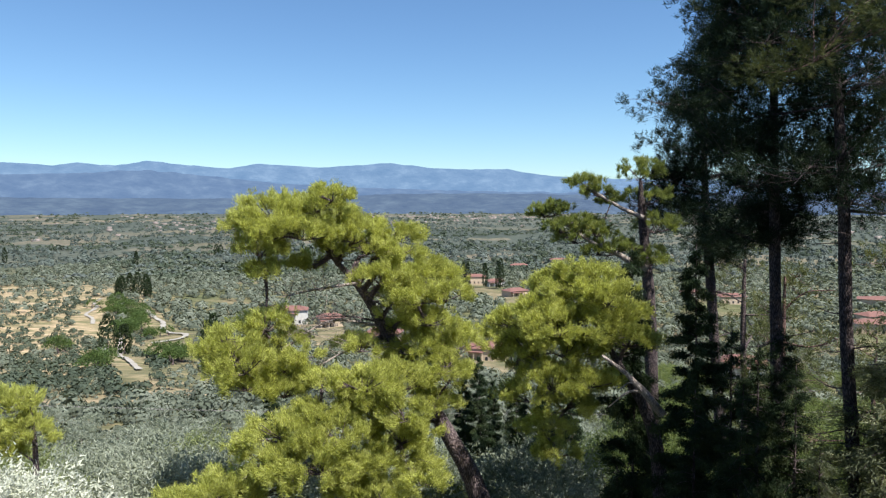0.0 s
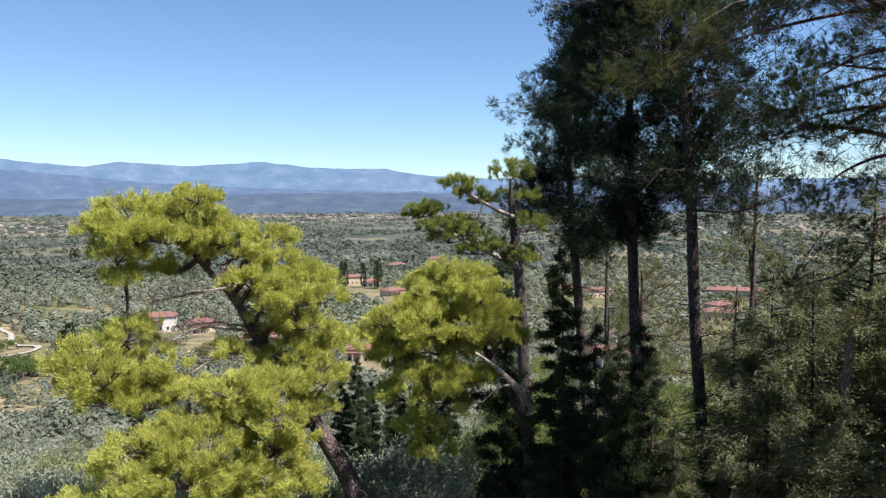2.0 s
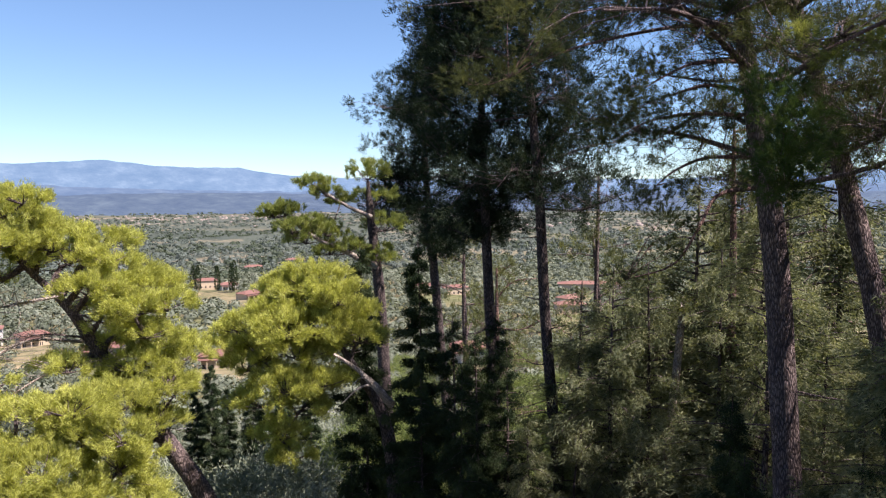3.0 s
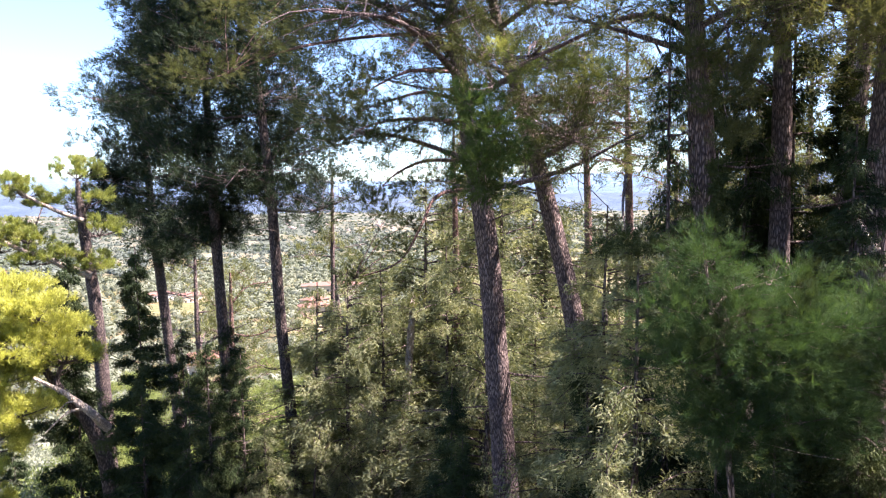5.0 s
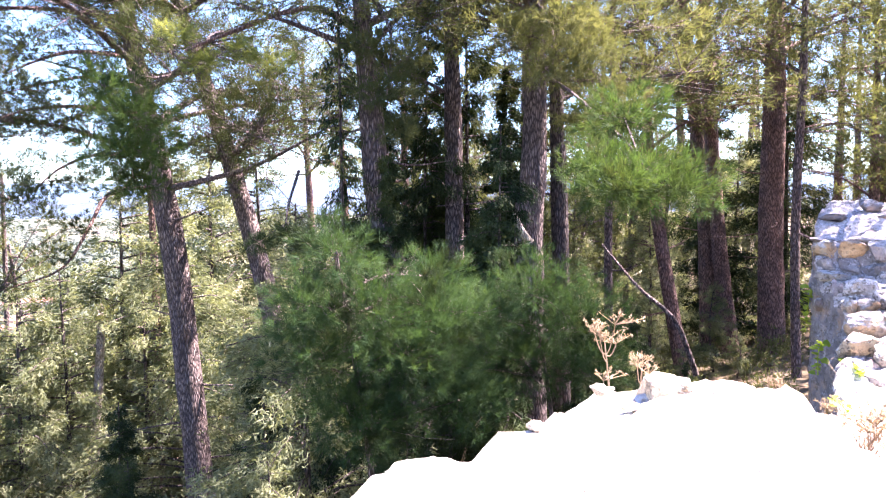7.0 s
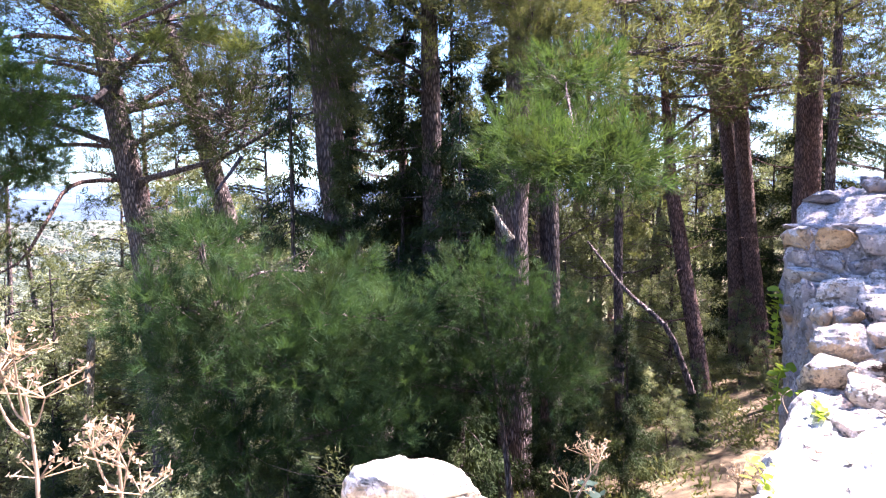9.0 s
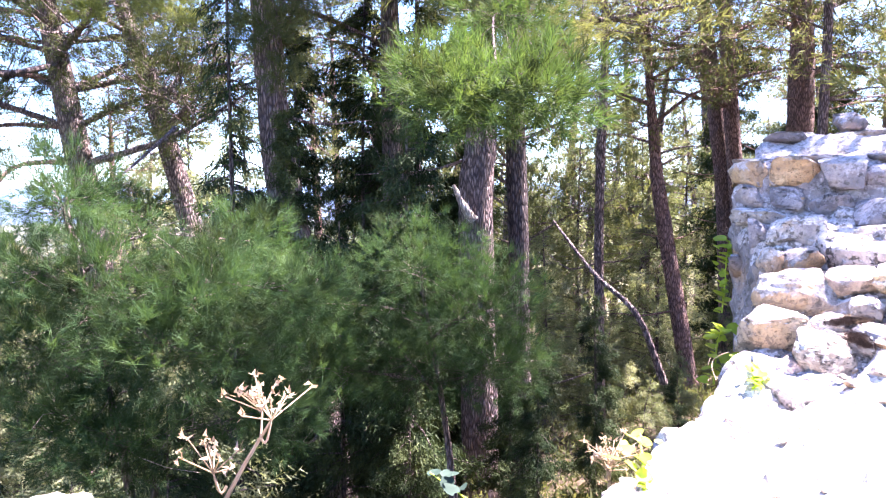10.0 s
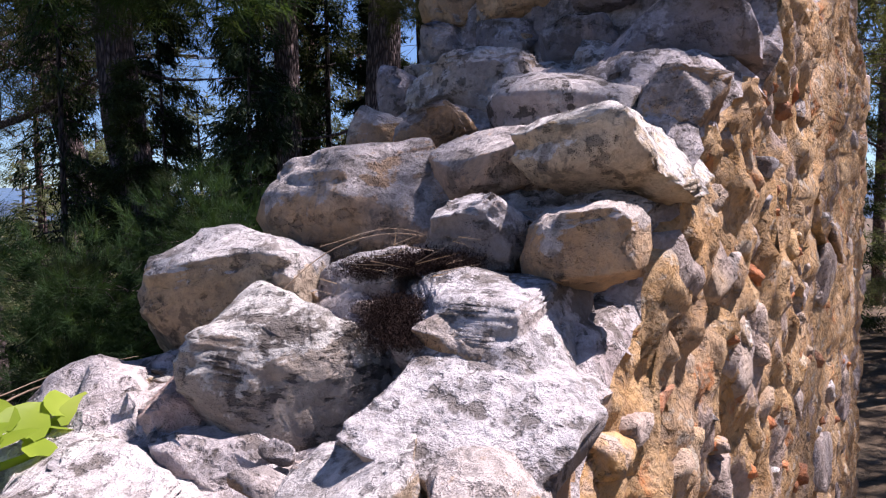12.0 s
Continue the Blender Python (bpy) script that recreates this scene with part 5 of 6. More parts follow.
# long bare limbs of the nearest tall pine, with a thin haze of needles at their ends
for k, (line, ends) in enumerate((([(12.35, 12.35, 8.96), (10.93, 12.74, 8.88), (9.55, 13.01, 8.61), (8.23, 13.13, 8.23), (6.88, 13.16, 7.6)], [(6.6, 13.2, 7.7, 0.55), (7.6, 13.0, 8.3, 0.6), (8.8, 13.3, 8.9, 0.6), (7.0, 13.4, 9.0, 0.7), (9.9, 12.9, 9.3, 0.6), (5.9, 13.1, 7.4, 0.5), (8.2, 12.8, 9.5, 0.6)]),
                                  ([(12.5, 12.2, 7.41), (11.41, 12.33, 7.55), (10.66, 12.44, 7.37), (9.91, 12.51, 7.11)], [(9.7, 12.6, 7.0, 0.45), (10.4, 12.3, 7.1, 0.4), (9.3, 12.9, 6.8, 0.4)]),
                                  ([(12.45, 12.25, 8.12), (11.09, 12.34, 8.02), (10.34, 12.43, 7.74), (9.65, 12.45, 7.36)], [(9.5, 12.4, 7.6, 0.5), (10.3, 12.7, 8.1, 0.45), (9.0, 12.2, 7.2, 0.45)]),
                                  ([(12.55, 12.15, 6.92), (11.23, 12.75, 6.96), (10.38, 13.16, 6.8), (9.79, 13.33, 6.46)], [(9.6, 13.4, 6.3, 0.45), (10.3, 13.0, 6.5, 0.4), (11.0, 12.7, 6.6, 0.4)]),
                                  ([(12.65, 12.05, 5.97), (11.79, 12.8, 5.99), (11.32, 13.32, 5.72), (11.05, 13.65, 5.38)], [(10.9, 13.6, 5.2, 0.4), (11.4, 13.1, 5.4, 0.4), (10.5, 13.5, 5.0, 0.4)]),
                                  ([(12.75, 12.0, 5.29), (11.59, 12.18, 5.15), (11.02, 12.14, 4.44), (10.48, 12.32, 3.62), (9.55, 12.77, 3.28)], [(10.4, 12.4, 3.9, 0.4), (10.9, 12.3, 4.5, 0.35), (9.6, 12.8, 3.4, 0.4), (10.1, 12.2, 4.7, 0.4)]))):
    hanging_spray(line, 0.055, ends, 57 + k, NEEDLE_SHADED, "long reddish pine limb with thin needle sprays", 0.008, 0.15, 420, BARK_RED)
# out-of-view bough, added to throw dappled shade on crest and steps
hanging_spray([(12.4, -3.3, 8.9), (11.4, -2.9, 8.6), (10.2, -2.6, 8.3), (9.2, -2.5, 8.0)], 0.06, [(9.2, -2.55, 8.0, 0.42), (9.8, -2.4, 8.2, 0.42), (10.4, -2.65, 8.2, 0.45), (11.0, -2.5, 8.3, 0.45), (11.6, -2.8, 8.5, 0.45), (9.5, -2.85, 8.1, 0.36), (10.1, -2.2, 8.3, 0.36)], 64, NEEDLE, "unseen pine bough added to shade the wall's standing end", 0.006, 0.14, 800)
hanging_spray([(14.2, 3.6, 8.6), (13.4, 3.1, 8.0), (12.6, 2.7, 7.3)], 0.05, [(12.4, 2.7, 7.0, 0.5), (12.7, 2.2, 7.3, 0.5), (13.0, 1.9, 6.6, 0.5), (12.3, 2.4, 7.7, 0.5), (13.2, 2.5, 6.2, 0.4), (12.4, 3.3, 7.6, 0.45)], 54, NEEDLE, "sunlit pine bough hanging beside a trunk")
hanging_spray([(11.6, 5.6, 8.4), (11.2, 5.0, 7.6), (11.0, 4.9, 6.8)], 0.04, [(10.9, 4.9, 6.6, 0.4), (11.1, 4.6, 7.1, 0.4), (10.8, 5.2, 7.3, 0.4), (11.0, 4.8, 6.0, 0.32)], 55, NEEDLE_SHADED, "olive-green pine bough hanging before a trunk")
hanging_spray([(10.6, 6.4, 5.4), (9.6, 5.8, 4.9), (8.9, 5.3, 4.6)], 0.03, [(8.8, 5.2, 4.45, 0.26), (8.5, 5.45, 4.35, 0.22), (9.1, 5.0, 4.35, 0.22)], 56, CYPRESS, "dark drooping conifer bough in the shade")


# ---- groves and houses of the valley ----
def olive_tree(seed, leaf=OLIVE, fine=False):
    rng = np.random.default_rng(seed)
    tree = tagged(new("olive_tree" if leaf is not BROADLEAF else "broadleaf_tree"), "silver-green olive tree on the slope", "olive tree", "olive trees of the groves")
    v, f = sweep(smooth_line([(0, 0, -0.2), (0.15, 0.05, 0.7), (0.05, -0.1, 1.5)], 7), np.linspace(0.22, 0.12, 7), 7, 0.2, seed)
    child("trunk", mesh_np("trunk", v, f, BARK, True), tree)
    n = 900 if fine else 210
    d = unit(rng.normal(size=(n, 3)))
    d[:, 2] = np.abs(d[:, 2]) - 0.35
    lump = 1 + (0.95 if fine else 0.5) * np.array([noise.noise(Vector(q * (3.2 if fine else 2.1)) + Vector((seed, 0, 0))) for q in d])[:, None]
    c = np.array([0, 0, 2.0]) + d * rng.uniform(0.4, 1, (n, 1)) ** 0.35 * lump * [2.0, 2.0, 1.7]
    v, f = tufts(rng, c, d + [0, 0, 0.6], 13 if fine else 5, 0.14 if fine else 0.3, 0.036 if fine else 0.12, 1.3 if fine else 0.8, 0.12)
    child("crown", mesh_np("crown", v, f, leaf), tree)
    return tree


rng = random.Random(31)
OLIVES = [olive_tree(k) for k in range(4)]
FINE_OLIVES = [olive_tree(10 + k, (OLIVE_SILVER, OLIVE_GREEN, OLIVE)[k], True) for k in range(3)]
for k, t in enumerate(FINE_OLIVES):
    x, y = (-11.5, -6.5, 8.5)[k], (27, 31, 34)[k]
    t.matrix_basis = pose(x, y, gz(x, y), 0, 0, 70 * k)
GREENS = [olive_tree(20 + k, BROADLEAF) for k in range(2)]
for t in GREENS:
    tagged(t, "dark green broad-leaved tree in the gully", "tree", "broad-leaved trees of the gully")
for k, t in enumerate(OLIVES):
    x, y = (-13 + 6.5 * k, 44 + 3 * k)
    t.matrix_basis = pose(x, y, gz(x, y), 0, 0, 50 * k)
spots = []
tries = 0
while len(spots) < 225 and tries < 12000:
    tries += 1
    y = 23 + 92 * rng.random() ** 1.3
    x = y * rng.uniform(-0.72, 0.42)
    if x > 0.14 * y and y < 60:
        continue
    gap = 3.1 if y < 50 else (4.0 if y < 80 else 5.0)
    if any((x - u) ** 2 + (y - w) ** 2 < gap * gap for u, w in spots):
        continue
    spots.append((x, y))
    copy_thing(FINE_OLIVES[rng.randrange(3)] if y < 56 else OLIVES[rng.randrange(4)], pose(x, y, gz(x, y) - 0.1, 0, 0, rng.uniform(0, 360)) @ Matrix.Scale(rng.uniform(0.9, 1.4) * (1.25 if y < 45 else 1.0), 4))
for k, t in enumerate(GREENS):
    t.matrix_basis = pose(-177 + 30 * k, 363 - 25 * k, gz(-177 + 30 * k, 363 - 25 * k), 0, 0, 90 * k) @ Matrix.Scale(1.4, 4)
for x, y, n, wide in ((-187, 392, 7, 8), (-172, 372, 8, 8), (-158, 350, 9, 8), (-146, 328, 9, 7), (-138, 308, 8, 7), (-126, 300, 6, 6), (-91, 228, 6, 5), (-84, 232, 5, 5), (-101, 203, 4, 4), (-144, 260, 3, 3)):
    for _ in range(n):
        u, w = x + rng.gauss(0, wide * 0.55), y + rng.gauss(0, wide * 0.8)
        copy_thing(GREENS[rng.randrange(2)], pose(u, w, gz(u, w) - 0.4, 0, 0, rng.uniform(0, 360)) @ Matrix.Scale(rng.uniform(0.9, 1.7), 4))


HILL_TREES = [olive_tree(30 + k, HILL_GREEN, True) for k in range(3)]
for k, t in enumerate(HILL_TREES):
    t.name = "hill_tree"
    tagged(t, "light green bushy tree on the sunlit slope", "tree", "light green trees of the slope")
    x, y = 20 + 6 * k, 44 + 4 * k
    t.matrix_basis = pose(x, y, gz(x, y) - 0.4, 0, 0, 60 * k) @ Matrix.Scale(1.3, 4)
grown = []
tries = 0
while len(grown) < 170 and tries < 9000:
    tries += 1
    d, a = 36 + 190 * rng.random() ** 1.5, radians(rng.uniform(15, 62))
    x, y = d * math.sin(a), d * math.cos(a)
    gap = 2.6 + d * 0.028
    if any((x - u) ** 2 + (y - w) ** 2 < gap * gap for u, w in grown) or (x - 92) ** 2 + (y - 211) ** 2 < 400 or (abs(x - y * 92 / 211) < 5 and y > 60):
        continue
    grown.append((x, y))
    copy_thing(HILL_TREES[rng.randrange(3)], pose(x, y, gz(x, y) - 0.3, 0, 0, rng.uniform(0, 360)) @ Matrix.Scale(rng.uniform(0.8, 1.7), 4))


HOUSE_SPOTS = ((14, 250), (18, 258), (-72, 332), (-52, 320), (-23, 274), (24, 528), (38, 505), (46, 443), (92, 211), (161, 440), (176, 425), (190, 306), (258, 393))


def grove(name, label, count, seed, near, far, spread, size, material, facets=36, field=None, step=0.0):
    """Far trees of the valley, too many to count: small ragged crowns in one mesh."""
    r = np.random.default_rng(seed)
    d = near * (far / near) ** r.uniform(0, 1, count)
    a = np.radians(r.uniform(spread[0], spread[1], count))
    x, y = d * np.sin(a), d * np.cos(a)
    if step:
        gx, gy = np.meshgrid(np.arange(-far * 0.75, far * 0.75, step), np.arange(near, far, step))
        x, y = (gx + r.normal(size=gx.shape) * step * 0.22).ravel(), (gy + r.normal(size=gx.shape) * step * 0.22).ravel()
        x, y = x + 0.25 * y, y - 0.12 * x
        az = np.degrees(np.arctan2(x, y))
        inside = (az > spread[0]) & (az < spread[1]) & (y > near * 0.9)
        x, y = x[inside], y[inside]
        d = np.hypot(x, y)
    patch = np.array([noise.noise(Vector((p * 0.006, q * 0.006, seed))) for p, q in zip(x, y)])
    ok = patch > (-0.12 if field is None else field)
    ok &= ~((x < -0.42 * y) & (y > 180) & (y < 500) & (r.uniform(0, 1, len(x)) > 0.3)) | (material is HEDGE)
    for hx, hy in HOUSE_SPOTS:
        ok &= (x - hx) ** 2 + (y - hy) ** 2 > 8.5 ** 2
        ok &= (np.abs(x - hx * y / hy) > 7) | (y > hy) | (y < hy * 0.82)
    for line in TRACK_LINES:
        for px, py in line:
            ok &= (np.abs(x - px * y / py) > 4.5) | (y > py + 6) | (y < py * 0.86)
    x, y, d = x[ok], y[ok], d[ok]
    z = ground_z(x, y)
    s = size * r.uniform(0.6, 1.3, len(x)) * np.maximum(1, (d / 1400) ** 0.5)
    n = facets
    dirs = unit(r.normal(size=(len(x), n, 3)))
    dirs[..., 2] = np.abs(dirs[..., 2])
    c = np.stack([x, y, z + s * 0.25], -1)[:, None] + dirs * s[:, None, None] * r.uniform(0.42, 0.62, (len(x), n, 1)) * [1, 1, 0.85]
    w = unit(np.cross(dirs, r.normal(size=dirs.shape)))
    u = np.cross(dirs, w)
    k = s[:, None, None] * 1.05 / math.sqrt(n)
    v = np.stack([c - w * k, c + w * k * 0.6 + u * k * 0.8, c + w * k * 0.5 - u * k * 0.9], 2).reshape(-1, 3)
    ob = new(name, mesh_np(name, v, np.arange(len(v)).reshape(-1, 3), material))
    tagged(ob, label, "trees", kind="stuff")


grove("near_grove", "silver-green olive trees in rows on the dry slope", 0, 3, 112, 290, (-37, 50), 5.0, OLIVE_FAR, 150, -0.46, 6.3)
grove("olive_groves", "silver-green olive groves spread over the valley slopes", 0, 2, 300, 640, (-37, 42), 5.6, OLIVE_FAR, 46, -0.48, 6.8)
grove("far_groves", "distant olive groves of the valley", 8500, 4, 600, 2400, (-40, 62), 6.4, OLIVE_HAZE, 22, -0.3)
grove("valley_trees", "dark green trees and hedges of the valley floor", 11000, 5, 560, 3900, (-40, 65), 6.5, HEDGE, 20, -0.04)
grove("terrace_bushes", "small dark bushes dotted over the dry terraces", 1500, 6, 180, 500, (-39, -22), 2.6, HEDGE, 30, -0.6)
grove("slope_scrub", "low scrub on the dry slope", 9000, 9, 60, 420, (-40, 26), 1.7, OLIVE_FAR, 22, -0.55)


t = olive_tree(40, OLIVE_PALE, True)
t.matrix_basis = pose(-11.7, 17.4, gz(-11.7, 17.4), 0, 0, 30) @ Matrix.Scale(1.3, 4)
tagged(t, "pale silvery-white olive tree close below the hilltop")
cushion_pine("pine_tree", "small yellow-green pine beside the olive trees", [(-13.2, 22.0, gz(-13.2, 22.0) - 0.2), (-13.1, 22.0, -3.5), (-13.2, 22.0, -1.2)], [0.12, 0.09, 0.03],
             [(-13.9, 22.0, -1.5, 0.6), (-13.3, 22.0, -2.2, 0.55), (-14.2, 22.0, -2.7, 0.8)], 15, NEEDLE_GOLD, 300, 8, 0.17, 0.02, 0.3)


def box(bm, x0, y0, z0, x1, y1, z1):
    m = Matrix.Translation(((x0 + x1) / 2, (y0 + y1) / 2, (z0 + z1) / 2)) @ Matrix.Diagonal((x1 - x0, y1 - y0, z1 - z0, 1))
    bmesh.ops.create_cube(bm, size=1, matrix=m)


def house(x, y, turn, w, d, h, walls, label, porch=True):
    ob = tagged(new("house"), label, "house", "houses of the valley")
    ob.matrix_basis = pose(x, y, gz(x, y) - 0.3, 0, 0, turn)
    bm = bmesh.new()
    box(bm, -w / 2, -d / 2, 0, w / 2, d / 2, h)
    part("wall", bm, walls, ob)
    bm = bmesh.new()
    e, rise = 0.6, 1.7
    c = [bm.verts.new(p) for p in ((-w / 2 - e, -d / 2 - e, h), (w / 2 + e, -d / 2 - e, h), (w / 2 + e, d / 2 + e, h), (-w / 2 - e, d / 2 + e, h), (-w / 4, 0, h + rise), (w / 4, 0, h + rise))]
    for f in ((0, 1, 5, 4), (1, 2, 5), (2, 3, 4, 5), (3, 0, 4), (3, 2, 1, 0)):
        bm.faces.new([c[i] for i in f])
    part("roof", bm, ROOF, ob, "red terracotta tile roof")
    for k in range(int(w // 3)):
        bm = bmesh.new()
        cx = -w / 2 + 1.6 + 3.0 * k
        box(bm, cx - 0.5, -d / 2 - 0.06, 1.0, cx + 0.5, -d / 2 + 0.05, 2.3)
        part("window", bm, GLASS_DARK, ob)
    if porch:
        bm = bmesh.new()
        box(bm, -w / 2, -d / 2 - 2.6, h * 0.8, w / 6, -d / 2 - 0.02, h * 0.8 + 0.2)
        part("porch_roof", bm, ROOF, ob)
        for cx in (-w / 2 + 0.2, -w / 6, w / 6 - 0.2):
            bm = bmesh.new()
            box(bm, cx - 0.15, -d / 2 - 2.5, 0, cx + 0.15, -d / 2 - 2.2, h * 0.8)
            part("porch_post", bm, walls, ob)


for x, y, turn, w, d, h, wl in ((14, 250, -15, 10, 8, 5.2, PLASTER), (18, 258, 70, 9, 7, 4.0, PLASTER), (-72, 332, 8, 14, 9, 7, PLASTER_WHITE), (-52, 320, 20, 11, 8, 5, PLASTER), (-23, 274, -10, 13, 8, 4.5, PLASTER),
                                (24, 528, 0, 16, 10, 6, PLASTER), (38, 505, 10, 12, 8, 4, PLASTER_WHITE), (46, 443, 30, 14, 10, 4, PLASTER), (92, 211, -25, 12, 9, 6, PLASTER_WHITE), (161, 440, 5, 18, 10, 4.5, PLASTER_WHITE),
                                (176, 425, 0, 16, 10, 5, PLASTER), (190, 306, -20, 15, 10, 5, PLASTER), (258, 393, -30, 40, 12, 5, PLASTER), (70, 640, 0, 16, 10, 5, PLASTER_WHITE), (115, 690, 0, 18, 10, 5, PLASTER), (205, 330, 15, 14, 9, 5, PLASTER)):
    house(x, y, turn, w, d, h, wl, "small plastered house with red tile roof", w < 15)


def villages():
    r = np.random.default_rng(77)
    vs, fs, k = [], [], 0
    cube = np.array([[sx, sy, sz] for sx in (-1, 1) for sy in (-1, 1) for sz in (0, 1)], float)
    quads = np.array([[0, 1, 3, 2], [4, 6, 7, 5], [0, 4, 5, 1], [2, 3, 7, 6], [1, 5, 7, 3]])
    for cx, cy, sx, sy, n in ((180, 2500, 260, 260, 170), (-420, 1750, 220, 220, 60), (-900, 2300, 300, 320, 40), (600, 2700, 400, 300, 70), (-250, 2900, 300, 300, 50), (900, 1500, 250, 260, 50)):
        for _ in range(n):
            x, y = cx + r.normal() * sx, cy + r.normal() * sy
            s = r.uniform(2.5, 6)
            v = cube * [s, s * 0.8, r.uniform(3, 5)]
            vs.append(v + [x, y, float(ground_z(x, y))])
            fs.append(quads + k)
            k += 8
    ob = new("distant_village", mesh_np("distant_village", np.concatenate(vs), np.concatenate(fs), FAR_ROOF))
    tagged(ob, "pale scattered houses of distant valley villages", "village", kind="stuff")


villages()


def cypress(x, y, h, s):
    r = np.random.default_rng(int(abs(x * 7 + y)))
    ob = tagged(new("cypress_tree"), "slim dark columnar cypress near the houses", "cypress", "cypresses of the valley")
    ob.matrix_basis = pose(x, y, gz(x, y) - 0.2)
    v, f = sweep([(0, 0, 0), (0, 0, h * 0.4)], [0.2, 0.1], 6)
    child("trunk", mesh_np("trunk", v, f, BARK), ob)
    n = 420
    t = r.uniform(0.04, 1, n)
    a = r.uniform(0, 2 * math.pi, n)
    rad = s * np.sin(math.pi * np.clip(t * 0.85 + 0.12, 0, 1)) ** 0.7 * r.uniform(0.7, 1.05, n)
    c = np.stack([rad * np.cos(a), rad * np.sin(a), t * h], -1)
    v, f = leaves(r, c, np.stack([np.cos(a) * 0.3, np.sin(a) * 0.3, 1 + 0 * a], -1), 4, 0.9, 0.3, 0.25, 0.1)
    child("foliage", mesh_np("foliage", v, f, CYPRESS), ob)


for x, y, h, s in ((15, 512, 17, 1.9), (18, 508, 18, 1.9), (38, 480, 19, 2.0), (40, 482, 21, 2.2), (30, 496, 17, 2.0), (-202, 437, 13, 2.4), (-201, 447, 14, 2.4), (-193, 440, 15, 2.6), (-186, 436, 14, 2.4), (-182, 429, 12, 2.2), (-206, 442, 11, 2.2),
                   (-122, 252, 15, 3.4), (-118, 256, 11, 2.6), (-67, 198, 15, 2.6), (-77, 232, 16, 2.6), (-64, 204, 13, 2.6), (-284, 645, 15, 2.0), (-248, 764, 14, 3.0), (-243, 763, 13, 3.0), (-440, 700, 16, 2.4)):
    cypress(x, y, h, s)
for x, y, s in ((-17.5, 70.0, 1.1), (1.4, 46.0, 0.9), (2.3, 45.0, 0.98), (4.9, 45.0, 0.98), (3.4, 47.0, 0.85), (6.4, 44.0, 0.9), (8.4, 45.0, 0.9)):
    copy_thing(SAPLINGS[4], pose(x, y, gz(x, y) - 0.2, 0, 0, x * 50) @ Matrix.Scale(s, 4))


# ---- small things on and by the wall ----
def leaf_mesh(name, material):
    """A heart-shaped leaf one metre long, folded along its rib."""
    half = [(0.0, 0.0, 0.0), (0.32, -0.14, 0.06), (0.52, 0.14, 0.1), (0.46, 0.45, 0.08), (0.24, 0.78, 0.03), (0.0, 1.0, -0.06)]
    rib = [(0.0, 0.0, 0.0), (0.0, 0.2, -0.02), (0.0, 0.45, -0.03), (0.0, 0.7, -0.04), (0.0, 1.0, -0.06)]
    bm = bmesh.new()
    centre = [bm.verts.new(p) for p in rib]
    for sx in (1, -1):
        side = [bm.verts.new((x * sx, y, z)) for x, y, z in half[1:5]]
        ring = [centre[0], *side, centre[4]]
        for a, b, c in ((ring[0], ring[1], centre[1]), (ring[1], ring[2], centre[1]), (ring[2], ring[3], centre[2]), (ring[2], centre[2], centre[1]),
                        (ring[3], ring[4], centre[3]), (ring[3], centre[3], centre[2]), (ring[4], ring[5], centre[3])):
            bm.faces.new((a, b, c) if sx > 0 else (c, b, a))
    bmesh.ops.recalc_face_normals(bm, faces=bm.faces)
    me = bpy.data.meshes.new(name)
    bm.to_mesh(me)
    bm.free()
    me.materials.append(material)
    me.polygons.foreach_set("use_smooth", np.ones(len(me.polygons), bool))
    return me


VINE_LEAF = leaf_mesh("leaf", VINE)


HERB_LEAF = leaf_mesh("leaf", HERB)


def vine(points, count, size, seed, label, blade=VINE_LEAF):
    """A creeping stem with heart-shaped leaves, each its own part."""
    r = random.Random(seed)
    base = np.array(points[0], float)
    ob = tagged(new("creeping_vine"), label, "vine", "vines on the wall")
    ob.location = base
    line = smooth_line(np.array(points) - base, 30)
    v, f = sweep(line, np.linspace(0.005, 0.002, 30), 5)
    child("stem", mesh_np("stem", v, f, VINE, True), ob)
    for i in range(count):
        p = line[int((i + r.random()) / count * 29)]
        s = size * r.uniform(0.6, 1.25)
        leaf = child("leaf", blade, ob)
        leaf.matrix_local = pose(p[0] + r.gauss(0, 0.022), p[1] + r.gauss(0, 0.022), p[2] + r.uniform(0.0, 0.03), r.uniform(0, 45), r.uniform(-30, 30), r.uniform(-110, 30)) @ Matrix.Scale(s, 4)


vine([(6.74, -1.2, 3.7), (6.83, -1.22, 3.71), (6.9, -1.19, 3.715), (6.97, -1.155, 3.725), (7.06, -1.13, 3.735)], 26, 0.042, 1, "bright green vine trailing over the sunlit wall top")
vine([(5.75, -1.1, 3.68), (5.85, -1.07, 3.72), (5.98, -1.03, 3.72)], 16, 0.032, 2, "small bright vine at the wall's edge")
vine([(7.35, -0.98, 3.55), (7.42, -0.98, 3.7), (7.4, -1.0, 3.78)], 30, 0.05, 3, "green vine climbing the wall corner")
vine([(8.06, -0.9, 3.75), (8.08, -0.91, 3.9), (8.05, -0.92, 4.02), (8.07, -0.93, 4.12)], 34, 0.055, 4, "green vine on the wall's standing end")
vine([(6.3, -1.02, 3.05), (6.28, -0.66, 3.2), (6.27, -0.36, 3.34), (6.26, -0.24, 3.4)], 16, 0.05, 6, "grey-green leafy shoot growing out of the wall's outer face", HERB_LEAF)
vine([(7.98, -1.32, 4.27), (7.99, -1.36, 4.29)], 5, 0.03, 5, "tiny green plant in a wall joint")


